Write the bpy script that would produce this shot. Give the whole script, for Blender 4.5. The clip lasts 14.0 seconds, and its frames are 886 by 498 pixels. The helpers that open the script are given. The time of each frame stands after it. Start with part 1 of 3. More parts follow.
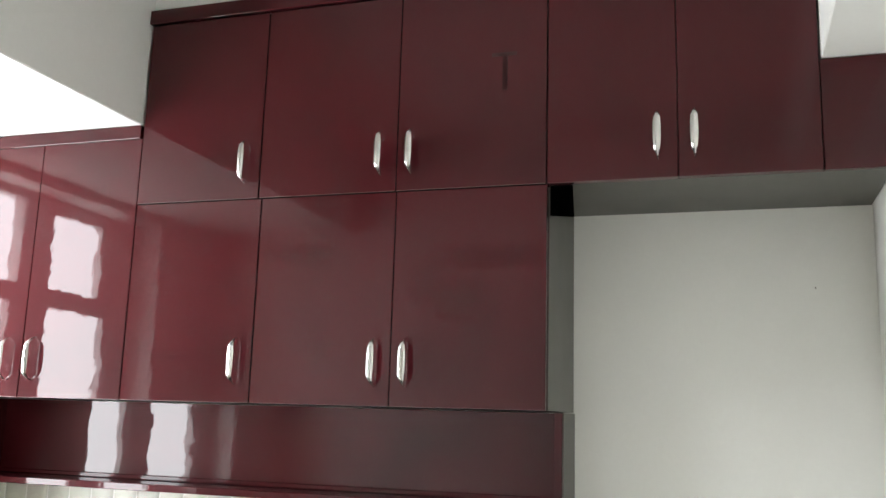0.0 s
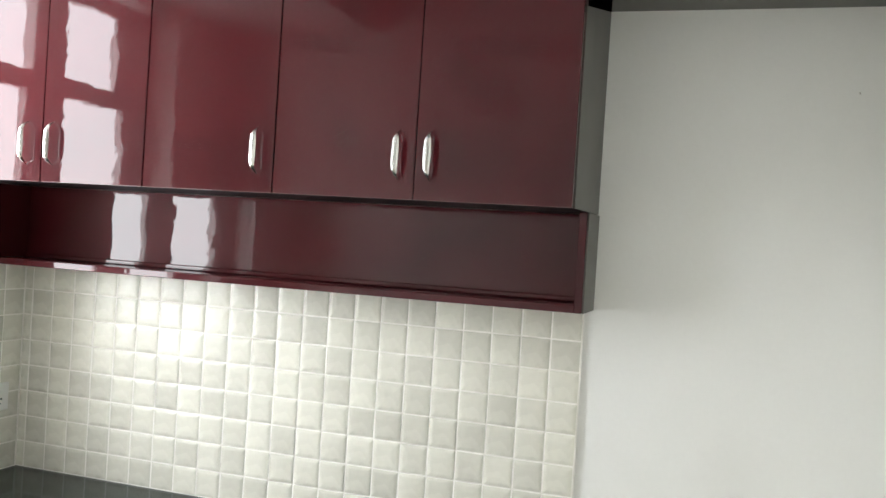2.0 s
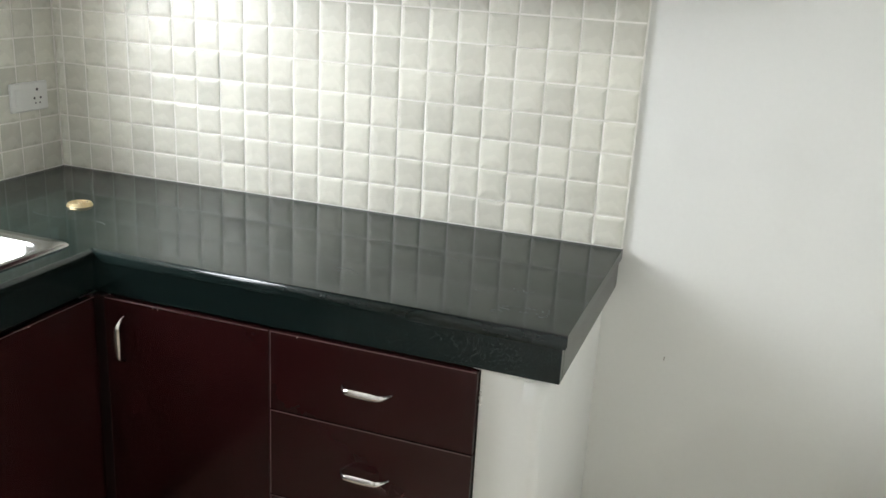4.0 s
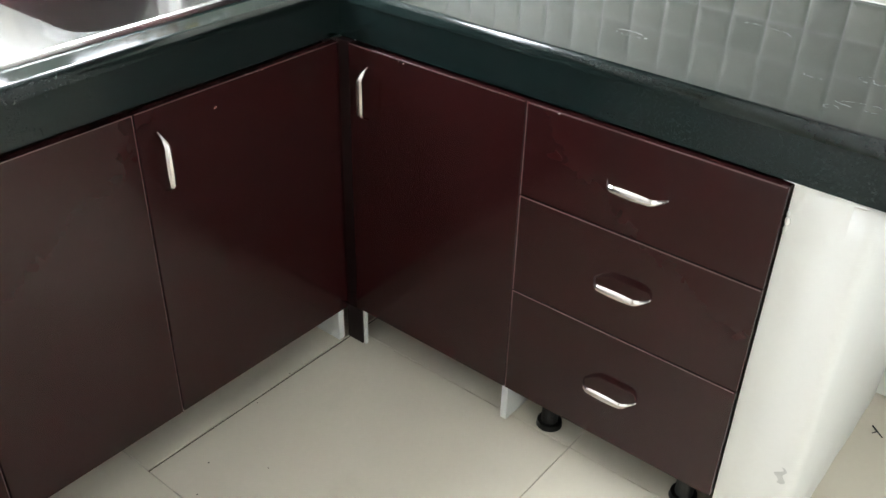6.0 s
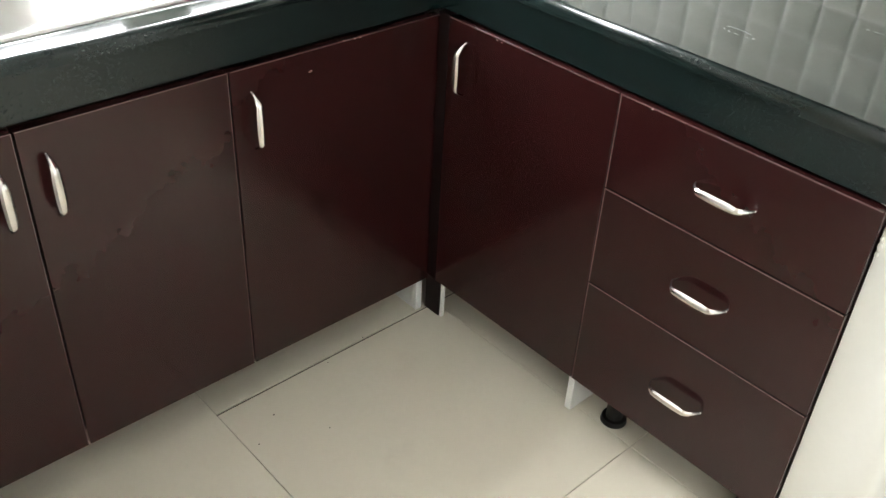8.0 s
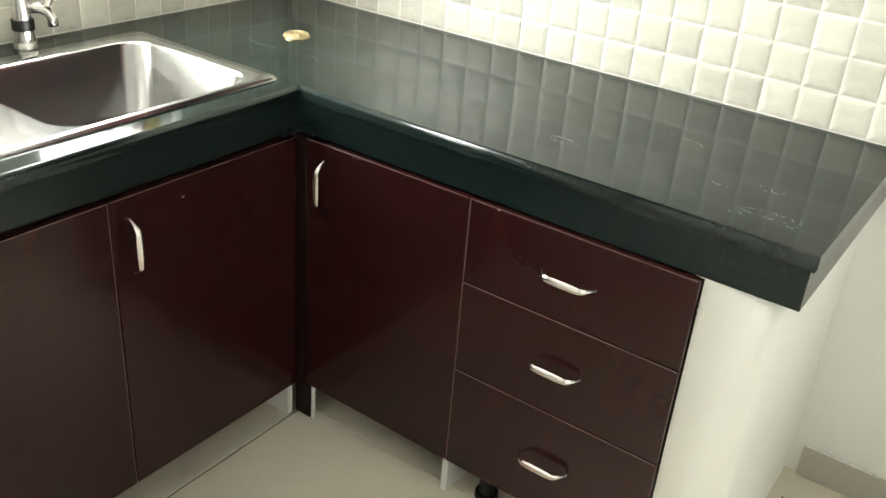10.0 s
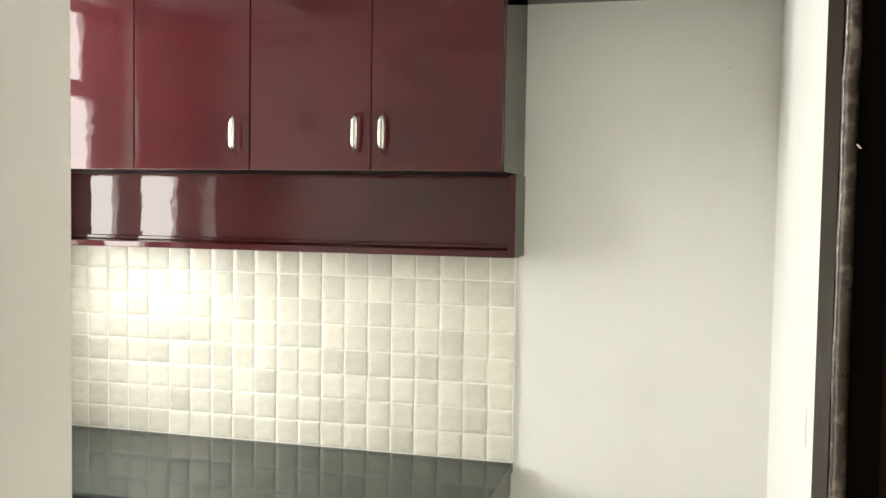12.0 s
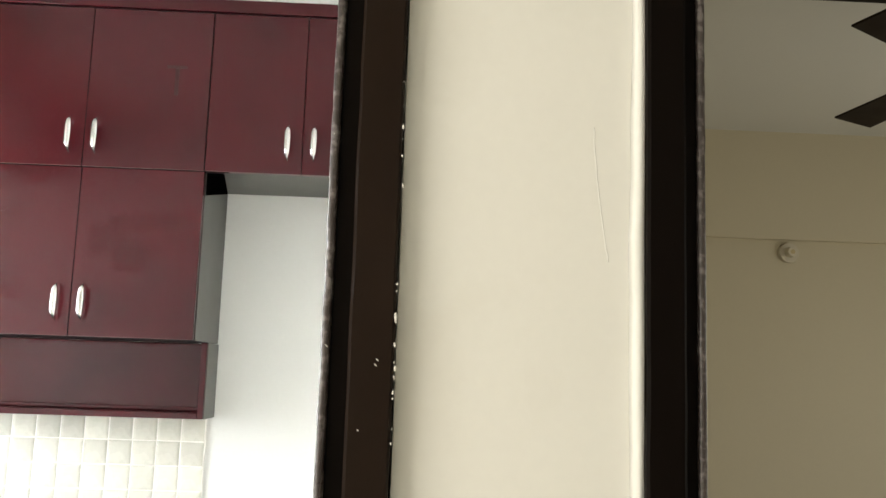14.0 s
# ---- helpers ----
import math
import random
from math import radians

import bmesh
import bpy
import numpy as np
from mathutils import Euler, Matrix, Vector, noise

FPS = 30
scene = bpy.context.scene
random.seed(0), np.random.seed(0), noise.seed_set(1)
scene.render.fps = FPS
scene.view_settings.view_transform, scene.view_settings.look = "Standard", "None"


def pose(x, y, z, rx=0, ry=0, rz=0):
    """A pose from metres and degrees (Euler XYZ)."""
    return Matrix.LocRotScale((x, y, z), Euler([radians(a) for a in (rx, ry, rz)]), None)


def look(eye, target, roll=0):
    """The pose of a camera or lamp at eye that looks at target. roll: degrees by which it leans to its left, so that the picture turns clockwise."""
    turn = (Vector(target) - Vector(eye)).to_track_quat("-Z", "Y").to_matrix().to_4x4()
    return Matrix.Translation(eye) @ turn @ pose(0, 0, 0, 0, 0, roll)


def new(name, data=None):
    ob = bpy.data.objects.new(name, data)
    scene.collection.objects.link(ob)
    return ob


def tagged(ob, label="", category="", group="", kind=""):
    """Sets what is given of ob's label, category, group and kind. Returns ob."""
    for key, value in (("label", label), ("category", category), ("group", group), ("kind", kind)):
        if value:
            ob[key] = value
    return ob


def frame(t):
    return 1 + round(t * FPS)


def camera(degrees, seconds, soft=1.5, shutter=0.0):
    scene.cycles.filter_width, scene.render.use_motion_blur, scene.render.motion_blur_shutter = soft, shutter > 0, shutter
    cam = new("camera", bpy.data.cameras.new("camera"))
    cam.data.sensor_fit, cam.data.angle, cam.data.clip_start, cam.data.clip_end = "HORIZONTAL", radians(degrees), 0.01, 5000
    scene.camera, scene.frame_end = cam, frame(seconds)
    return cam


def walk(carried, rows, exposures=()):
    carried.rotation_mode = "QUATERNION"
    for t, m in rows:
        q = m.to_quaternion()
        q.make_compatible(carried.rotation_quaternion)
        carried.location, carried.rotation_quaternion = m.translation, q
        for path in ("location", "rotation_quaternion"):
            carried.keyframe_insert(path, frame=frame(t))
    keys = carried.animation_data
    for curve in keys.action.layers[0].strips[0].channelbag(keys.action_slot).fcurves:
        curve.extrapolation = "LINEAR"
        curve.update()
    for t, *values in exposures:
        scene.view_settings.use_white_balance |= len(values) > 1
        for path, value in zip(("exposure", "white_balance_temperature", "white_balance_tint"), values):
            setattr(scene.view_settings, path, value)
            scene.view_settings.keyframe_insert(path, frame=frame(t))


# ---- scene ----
cam = camera(52.0, 14.0)

PATH = [
    (0, (2.106, -2.262, 1.668), (1.499, -0.392, 2.035), 1.7),
    (0.5, (2.100, -2.26, 1.648), (1.483, -0.393, 2.005), 1.9),
    (1, (2.095, -2.25, 1.637), (1.457, -0.373, 1.897), 2.6),
    (1.5, (2.087, -2.239, 1.628), (1.451, -0.351, 1.774), 3.2),
    (2, (2.072, -2.221, 1.611), (1.437, -0.324, 1.587), 3.6),
    (2.5, (2.066, -2.21, 1.583), (1.428, -0.322, 1.419), 3.8),
    (3, (2.052, -2.201, 1.564), (1.415, -0.333, 1.241), 4.0),
    (3.2, (2.041, -2.201, 1.554), (1.41, -0.343, 1.169), 4.0),
    (5.3, (1.904, -1.95, 1.384), (1.12, -0.357, 0.463), 2.5),
    (5.5, (1.889, -1.905, 1.378), (1.026, -0.385, 0.405), 2.2),
    (6, (1.867, -1.839, 1.356), (0.824, -0.518, 0.276), 1.6),
    (6.2, (1.865, -1.821, 1.356), (0.782, -0.55, 0.256), 1.7),
    (6.5, (1.869, -1.794, 1.355), (0.747, -0.572, 0.238), 2.3),
    (7, (1.886, -1.791, 1.37), (0.713, -0.64, 0.23), 2.9),
    (7.2, (1.89, -1.786, 1.37), (0.7, -0.66, 0.223), 3.0),
    (9.3, (1.89, -1.825, 1.385), (0.758, -0.628, 0.251), 5.5),
    (9.5, (1.904, -1.84, 1.386), (0.787, -0.59, 0.295), 5.9),
    (10, (1.914, -1.948, 1.449), (0.931, -0.478, 0.513), 4.8),
    (10.3, (1.935, -2.045, 1.463), (1.064, -0.443, 0.644), 3.4),
    (10.5, (1.958, -2.142, 1.472), (1.199, -0.436, 0.747), 2.9),
    (11, (2.042, -2.293, 1.495), (1.532, -0.416, 1.015), 0.2),
    (11.5, (2.105, -2.451, 1.552), (1.647, -0.527, 1.254), 0.6),
    (12, (2.158, -2.639, 1.600), (1.661, -0.705, 1.505), 0.9),
    (12.5, (2.176, -2.766, 1.596), (1.705, -0.825, 1.705), 0.9),
    (12.7, (2.178, -2.83, 1.595), (1.745, -0.886, 1.77), 1.2),
    (13, (2.210, -2.912, 1.609), (1.848, -0.959, 1.849), 1.35),
    (13.3, (2.247, -2.95, 1.606), (1.962, -0.989, 1.878), 1.5),
    (13.6, (2.297, -2.972, 1.604), (2.138, -0.999, 1.889), 1.9),
    (14, (2.335, -2.98, 1.611), (2.405, -1.0, 1.889), 1.9),
]
walk(cam, [(t, look(eye, target, roll)) for t, eye, target, roll in PATH],
     exposures=((0, -0.66, 6400, 10), (3, -0.78, 6400, 10), (5.3, -0.42, 6150, 10), (5.5, -0.30, 6150, 10), (6.3, 0.2, 6150, 10), (7.2, 0.18, 6250, 10), (9.5, 0.24, 6800, 9),
                (10.2, -0.3, 6900, 4), (10.5, -0.55, 7000, 5), (11.5, -0.90, 7200, 8), (12.5, -0.17, 6900, 10), (13.2, -0.15, 6650, 10), (14, 0.05, 6450, 10)))

# ---- light ----
world = bpy.data.worlds.new("sky")
scene.world = world
world.use_nodes = True
wn = world.node_tree
sky = wn.nodes.new("ShaderNodeTexSky")
sky.sky_type, sky.sun_disc = "NISHITA", False
sky.sun_elevation, sky.sun_rotation = radians(50), radians(200)
wn.links.new(sky.outputs[0], wn.nodes["Background"].inputs[0])
wn.nodes["Background"].inputs[1].default_value = 0.12

sun = new("sun", bpy.data.lights.new("sun", "SUN"))
sun.data.energy, sun.data.angle, sun.data.color = 2.5, radians(0.6), (1, 0.95, 0.88)
sun.matrix_world = pose(0, 0, 6, 40, 0, 60)


def sky_panel(name, m, w, h, watts, color=(1, 1, 1)):
    """Daylight that comes in through a window's opening."""
    ob = new(name, bpy.data.lights.new(name, "AREA"))
    ob.data.shape, ob.data.size, ob.data.size_y = "RECTANGLE", w, h
    ob.data.energy, ob.data.color = watts, color
    ob.matrix_world = m
    return ob


# the kitchen window faces +x; the sky above it sends most light downwards
sky_panel("window_daylight", look((-0.30, -0.90, 1.70), (1, -0.90, 1.62)), 1.6, 1.7, 318, (0.96, 0.98, 1.0)).data.spread = radians(176)
sky_panel("sky_over_window", look((-1.0, -0.765, 2.75), (0.6, -0.765, 1.2)), 0.9, 1.2, 190, (0.96, 0.98, 1.0))
sky_panel("balcony_daylight", look((0.03, -3.65, 1.35), (2, -3.65, 1.25)), 1.9, 2.0, 77, (1.0, 0.93, 0.81))
sky_panel("room_daylight", look((5.47, -0.6, 1.6), (4, -0.6, 1.6)), 1.4, 1.4, 13, (1.0, 0.94, 0.80))


# ---- materials ----
def mat(name, color, rough=0.5, metal=0.0, vary=0.12, scale=6.0, grain=80.0, bump=0.0, bump_scale=60.0, spec=0.5,
        stain=None, stain_scale=2.5, stain_lo=0.55, stain_hi=0.75, stain_detail=6.0, rand=0.0, wave=0.0, wave_scale=5.0, rough_vary=0.05, coat=0.0, coat_rough=0.04):
    m = bpy.data.materials.new(name)
    m.use_nodes = True
    nt = m.node_tree
    b = nt.nodes["Principled BSDF"]
    N, L = nt.nodes.new, nt.links.new
    co = N("ShaderNodeTexCoord").outputs["Object"]

    def noise_tex(s, detail=3.0):
        n = N("ShaderNodeTexNoise")
        n.inputs["Scale"].default_value, n.inputs["Detail"].default_value = s, detail
        L(co, n.inputs["Vector"])
        return n.outputs["Fac"]

    def mul(sock, k, add=0.0):
        n = N("ShaderNodeMath")
        n.operation = "MULTIPLY_ADD"
        L(sock, n.inputs[0])
        n.inputs[1].default_value, n.inputs[2].default_value = k, add
        return n.outputs[0]

    a, g = noise_tex(scale), noise_tex(grain, 2.0)
    s = N("ShaderNodeMath")
    L(mul(a, vary), s.inputs[0])
    L(mul(g, vary * 0.6, 1.0 - vary * 0.8), s.inputs[1])
    val = s.outputs[0]
    if rand:
        oi = N("ShaderNodeObjectInfo")
        r = N("ShaderNodeMath")
        r.operation = "ADD"
        L(val, r.inputs[0])
        L(mul(oi.outputs["Random"], rand, -rand / 2), r.inputs[1])
        val = r.outputs[0]
    hsv = N("ShaderNodeHueSaturation")
    hsv.inputs["Color"].default_value = (*color, 1)
    L(val, hsv.inputs["Value"])
    out = hsv.outputs[0]
    if stain:
        ramp = N("ShaderNodeMapRange")
        ramp.inputs["From Min"].default_value, ramp.inputs["From Max"].default_value = stain_lo, stain_hi
        L(noise_tex(stain_scale, stain_detail), ramp.inputs["Value"])
        mix = N("ShaderNodeMix")
        mix.data_type = "RGBA"
        L(ramp.outputs[0], mix.inputs["Factor"])
        L(out, mix.inputs["A"])
        mix.inputs["B"].default_value = (*stain, 1)
        out = mix.outputs["Result"]
    L(out, b.inputs["Base Color"])
    L(mul(noise_tex(scale * 1.7, 4.0), rough_vary * 2, rough - rough_vary), b.inputs["Roughness"])
    b.inputs["Metallic"].default_value = metal
    b.inputs["Specular IOR Level"].default_value = spec
    b.inputs["Coat Weight"].default_value = coat
    b.inputs["Coat Roughness"].default_value = coat_rough
    prev = None
    for strength, sc, dist in ((bump, bump_scale, 0.002), (wave, wave_scale, 0.004)):
        if strength:
            bn = N("ShaderNodeBump")
            bn.inputs["Strength"].default_value, bn.inputs["Distance"].default_value = strength, dist
            L(noise_tex(sc, 2.0), bn.inputs["Height"])
            if prev:
                L(prev, bn.inputs["Normal"])
            prev = bn.outputs[0]
    if prev:
        L(prev, b.inputs["Normal"])
        L(prev, b.inputs["Coat Normal"])
    return m


PAINT = mat("wall_paint", (0.79, 0.79, 0.755), 0.62, vary=0.06, scale=1.8, bump=0.12, bump_scale=45, spec=0.3,
            stain=(0.71, 0.705, 0.67), stain_scale=1.6, stain_lo=0.58, stain_hi=0.85)
PAINT_HALL = mat("hall_paint", (0.79, 0.785, 0.74), 0.6, vary=0.06, scale=1.8, bump=0.35, bump_scale=14, spec=0.3, wave=0.25, wave_scale=3,
                 stain=(0.66, 0.64, 0.57), stain_scale=3.5, stain_lo=0.5, stain_hi=0.85)
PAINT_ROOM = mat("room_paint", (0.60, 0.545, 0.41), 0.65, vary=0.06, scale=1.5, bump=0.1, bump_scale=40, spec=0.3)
CEIL = mat("ceiling_paint", (0.68, 0.68, 0.65), 0.7, vary=0.05, scale=1.5, bump=0.1, bump_scale=40, spec=0.2)
GLOSS = mat("gloss_maroon_laminate", (0.057, 0.0076, 0.0102), 0.25, vary=0.16, scale=3, grain=200, spec=0.02, bump=0.006, bump_scale=55, wave=0.11,
            wave_scale=14, rough_vary=0.04, coat=0.60, coat_rough=0.025, stain=(0.036, 0.0056, 0.0074), stain_scale=4, stain_lo=0.42, stain_hi=0.80, stain_detail=1.5)
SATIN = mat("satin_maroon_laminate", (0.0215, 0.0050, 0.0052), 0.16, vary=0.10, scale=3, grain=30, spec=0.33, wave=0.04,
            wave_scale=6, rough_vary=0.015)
# paler than the fronts: the edges' highlight is painted in
EDGE = mat("maroon_edge_band_highlight", (0.11, 0.072, 0.07), 0.35, vary=0.7, scale=14, grain=60)
GREY = mat("grey_laminate", (0.085, 0.082, 0.071), 0.45, vary=0.08, scale=4, bump=0.02)
WHITE_PLY = mat("white_laminate", (0.72, 0.73, 0.71), 0.4, vary=0.08, scale=8, stain=(0.5, 0.48, 0.42), stain_scale=9, stain_lo=0.6, stain_hi=0.8)
BLACK = mat("black_board", (0.0009, 0.0009, 0.0009), 0.95, vary=0.1, spec=0.0)
VOID = mat("dark_carcass", (0.009, 0.004, 0.004), 0.6, vary=0.1, spec=0.2)
STEEL = mat("brushed_steel", (0.50, 0.50, 0.49), 0.2, 1.0, vary=0.08, scale=9, grain=40, rough_vary=0.02)
CHROME = mat("satin_nickel", (0.70, 0.68, 0.65), 0.2, 1.0, vary=0.08, scale=20, grain=300)
BRASS = mat("brass", (0.52, 0.43, 0.26), 0.45, 1.0, vary=0.25, scale=40)
RUBBER = mat("black_plastic", (0.006, 0.006, 0.006), 0.45, vary=0.2, scale=30)
PLASTIC = mat("white_plastic", (0.78, 0.78, 0.75), 0.3, vary=0.04)
GROUT = mat("white_grout", (0.87, 0.85, 0.79), 0.8, vary=0.1, scale=12, bump=0.2, bump_scale=180)
TILE = mat("cream_ceramic", (0.645, 0.632, 0.548), 0.27, vary=0.14, scale=9, grain=60, spec=0.34, rand=0.22, bump=0.05, bump_scale=25, rough_vary=0.06)
FLOOR = mat("cream_vitrified_tile", (0.66, 0.61, 0.50), 0.2, vary=0.07, scale=4, grain=90, spec=0.5, rand=0.04,
            stain=(0.57, 0.52, 0.42), stain_scale=5, stain_lo=0.6, stain_hi=0.85, rough_vary=0.07)
JOINT = mat("floor_joint", (0.055, 0.042, 0.03), 0.9, vary=0.3, scale=20)
SKIRT = mat("grey_beige_skirting", (0.42, 0.40, 0.35), 0.3, vary=0.1, scale=5, stain=(0.33, 0.31, 0.27), stain_scale=6, stain_lo=0.55, stain_hi=0.8)
WOOD = mat("dark_brown_painted_wood", (0.0135, 0.0075, 0.0045), 0.45, vary=0.3, scale=8, grain=60, spec=0.09, bump=0.12, bump_scale=30, rough_vary=0.12,
           stain=(0.018, 0.012, 0.009), stain_scale=7, stain_lo=0.6, stain_hi=0.75)
# second frame's dark paint; on the rebates this colour stands in for shade
WOOD_DARK = mat("black_brown_paint_and_shade", (0.004, 0.0024, 0.0016), 0.5, vary=0.3, scale=8, grain=60, spec=0.05, bump=0.1, bump_scale=30)
FLECK = mat("dried_plaster", (0.74, 0.72, 0.66), 0.9, vary=0.1, bump=0.3)
BROWN = mat("crumpled_brown_paper", (0.36, 0.22, 0.11), 0.85, vary=0.4, scale=25, bump=0.5, bump_scale=60)
RED_FOIL = mat("dark_red_foil", (0.16, 0.012, 0.02), 0.3, vary=0.4, scale=40, bump=0.4, bump_scale=70)
YELLOW = mat("yellow_plastic", (0.62, 0.45, 0.05), 0.4, vary=0.1)
# worn speckle, with the kitchen light on the bead put into the greyer colour
WORN_LIT = mat("worn_lit_edge", (0.045, 0.034, 0.032), 0.3, vary=0.5, scale=30, bump=0.5, bump_scale=110, stain=(0.16, 0.14, 0.135), stain_scale=120, stain_lo=0.5, stain_hi=0.66)
MARK = mat("dried_splash", (0.11, 0.115, 0.11), 0.6, vary=0.3, scale=60)
GLUE = mat("dull_glue", (0.027, 0.0048, 0.0058), 0.35, vary=0.3, scale=30, spec=0.2)
HOLDER = mat("aged_cream_plastic", (0.62, 0.57, 0.46), 0.4, vary=0.1, scale=20)
ALU = mat("powder_coated_frame", (0.72, 0.68, 0.66), 0.35, vary=0.06)


def granite(name, rough, haze=0.2, color=(0.0048, 0.0098, 0.0088), spec=0.27):
    m = mat(name, color, rough, vary=0.4, scale=9, grain=160, spec=spec, rough_vary=0.035, wave=0.02, wave_scale=9)
    nt = m.node_tree
    b = nt.nodes["Principled BSDF"]
    N, L = nt.nodes.new, nt.links.new
    src = b.inputs["Base Color"].links[0].from_socket
    co = N("ShaderNodeTexCoord").outputs["Object"]
    v = N("ShaderNodeTexVoronoi")
    v.inputs["Scale"].default_value = 240
    L(co, v.inputs["Vector"])
    n = N("ShaderNodeTexNoise")
    n.inputs["Scale"].default_value = 30
    L(co, n.inputs["Vector"])
    r = N("ShaderNodeMapRange")
    r.inputs["From Min"].default_value, r.inputs["From Max"].default_value = 0.30, 0.05
    L(v.outputs["Distance"], r.inputs["Value"])
    q = N("ShaderNodeMath")
    q.operation = "MULTIPLY"
    L(r.outputs[0], q.inputs[0])
    L(n.outputs["Fac"], q.inputs[1])
    mix = N("ShaderNodeMix")
    mix.data_type = "RGBA"
    L(q.outputs[0], mix.inputs["Factor"])
    L(src, mix.inputs["A"])
    mix.inputs["B"].default_value = (0.017, 0.028, 0.026, 1)
    # pale dried water marks
    n2 = N("ShaderNodeTexNoise")
    n2.inputs["Scale"].default_value, n2.inputs["Detail"].default_value = 5, 8
    L(co, n2.inputs["Vector"])
    r2 = N("ShaderNodeMapRange")
    r2.inputs["From Min"].default_value, r2.inputs["From Max"].default_value, r2.inputs["To Max"].default_value = 0.5, 0.85, haze
    L(n2.outputs["Fac"], r2.inputs["Value"])
    mix2 = N("ShaderNodeMix")
    mix2.data_type = "RGBA"
    L(r2.outputs[0], mix2.inputs["Factor"])
    L(mix.outputs["Result"], mix2.inputs["A"])
    mix2.inputs["B"].default_value = (0.09, 0.10, 0.095, 1)
    L(mix2.outputs["Result"], b.inputs["Base Color"])
    return m


GRANITE = granite("black_green_granite", 0.09, color=(0.0042, 0.0102, 0.0085), spec=0.23)
GRANITE_EDGE = granite("honed_granite_edge", 0.21, 0.22, (0.0055, 0.0105, 0.0095), 0.34)
GRANITE_FACE = granite("granite_fascia", 0.2, 0.03, (0.0055, 0.0115, 0.0110), 0.42)


# ---- builders ----
def box(bm, x0, x1, y0, y1, z0, z1, bevel=0.0, seg=1):
    r = bmesh.ops.create_cube(bm, size=1.0, matrix=Matrix.LocRotScale(((x0 + x1) / 2, (y0 + y1) / 2, (z0 + z1) / 2), None, (x1 - x0, y1 - y0, z1 - z0)))
    if bevel:
        es = list({e for v in r["verts"] for e in v.link_edges})
        bmesh.ops.bevel(bm, geom=es, offset=bevel, segments=seg, affect="EDGES", profile=0.5)


def rod(bm, a, b, r0, r1=None, seg=16):
    a, b = Vector(a), Vector(b)
    q = (b - a).to_track_quat("Z", "Y")
    bmesh.ops.create_cone(bm, cap_ends=True, segments=seg, radius1=r0, radius2=r0 if r1 is None else r1, depth=(b - a).length,
                          matrix=Matrix.LocRotScale((a + b) / 2, q, None))


def boxes(*rows, bevel=0.0):
    bm = bmesh.new()
    for r in rows:
        box(bm, *r, bevel=bevel)
    return bm


BASE = {}


def mesh_of(name, bm, material, at=(0, 0, 0), smooth=False):
    bmesh.ops.translate(bm, verts=bm.verts, vec=-Vector(at))
    me = bpy.data.meshes.new(name)
    bm.to_mesh(me)
    bm.free()
    me.materials.append(material)
    if smooth:
        for p in me.polygons:
            p.use_smooth = True
    return me


def thing(name, at, label, category, group="", kind=""):
    ob = new(name)
    ob.location = at
    ob.empty_display_size = 0.1
    BASE[ob] = Vector(at)
    return tagged(ob, label, category, group, kind)


def solid(name, bm, material, label="", category="", group="", kind="", at=(0, 0, 0), smooth=False):
    ob = new(name, mesh_of(name, bm, material, at, smooth))
    ob.location = at
    BASE[ob] = Vector(at)
    return tagged(ob, label, category, group, kind)


def part(name, bm, material, parent, label="", smooth=False):
    ob = new(name, mesh_of(name, bm, material, BASE[parent], smooth))
    ob.parent = parent
    BASE[ob] = BASE[parent]
    return tagged(ob, label)


def handle_bm(c, along, out, length=0.112, rise=0.025):
    """A faceted bow handle, lens-shaped from the front, its pointed tips lying on the door: c its middle on the door's face."""
    c, along, out = Vector(c), Vector(along), Vector(out)
    side = along.cross(out)
    bm = bmesh.new()
    n, rings = 44, []

    def height(s):
        k = min(max((0.97 - abs(s)) / 0.40, 0.0), 1.0)
        return rise * k * (2 - k)

    for i in range(n + 1):
        s = -1 + 2 * i / n
        w = 0.0016 + 0.0068 * (1 - abs(s) ** 2.8)
        d = 0.0020 + 0.0024 * (1 - s * s)
        mid = c + along * (s * length / 2) + out * (height(s) + d * 0.6)
        slope = (height(s + 0.02) - height(s - 0.02)) / (0.02 * length)
        nrm = (out - along * slope).normalized()
        rings.append([bm.verts.new(mid + side * (w * a) + nrm * (d * b)) for a, b in ((-1, 0), (-0.55, 0.75), (0.0, 1.0), (0.55, 0.75), (1, 0), (0.5, -0.6), (-0.5, -0.6))])
    for r0, r1 in zip(rings, rings[1:]):
        for k in range(7):
            bm.faces.new((r0[k], r0[(k + 1) % 7], r1[(k + 1) % 7], r1[k]))
    bm.faces.new(rings[0][::-1])
    bm.faces.new(rings[-1])
    bmesh.ops.recalc_face_normals(bm, faces=bm.faces)
    return bm


def tube(bm, pts, r, seg=14):
    """A smooth tube along the points."""
    pts = [Vector(q) for q in pts]
    up = Vector((0.13, 0.99, 0.05))
    rows = []
    for i, q in enumerate(pts):
        t = (pts[min(i + 1, len(pts) - 1)] - pts[max(i - 1, 0)]).normalized()
        a = t.cross(up).normalized()
        b = t.cross(a)
        rows.append([bm.verts.new(q + a * (r * math.cos(2 * math.pi * k / seg)) + b * (r * math.sin(2 * math.pi * k / seg))) for k in range(seg)])
    for u, v in zip(rows, rows[1:]):
        for k in range(seg):
            bm.faces.new((u[k], u[(k + 1) % seg], v[(k + 1) % seg], v[k]))
    bm.faces.new(rows[0][::-1])
    bm.faces.new(rows[-1])
    bmesh.ops.recalc_face_normals(bm, faces=bm.faces)


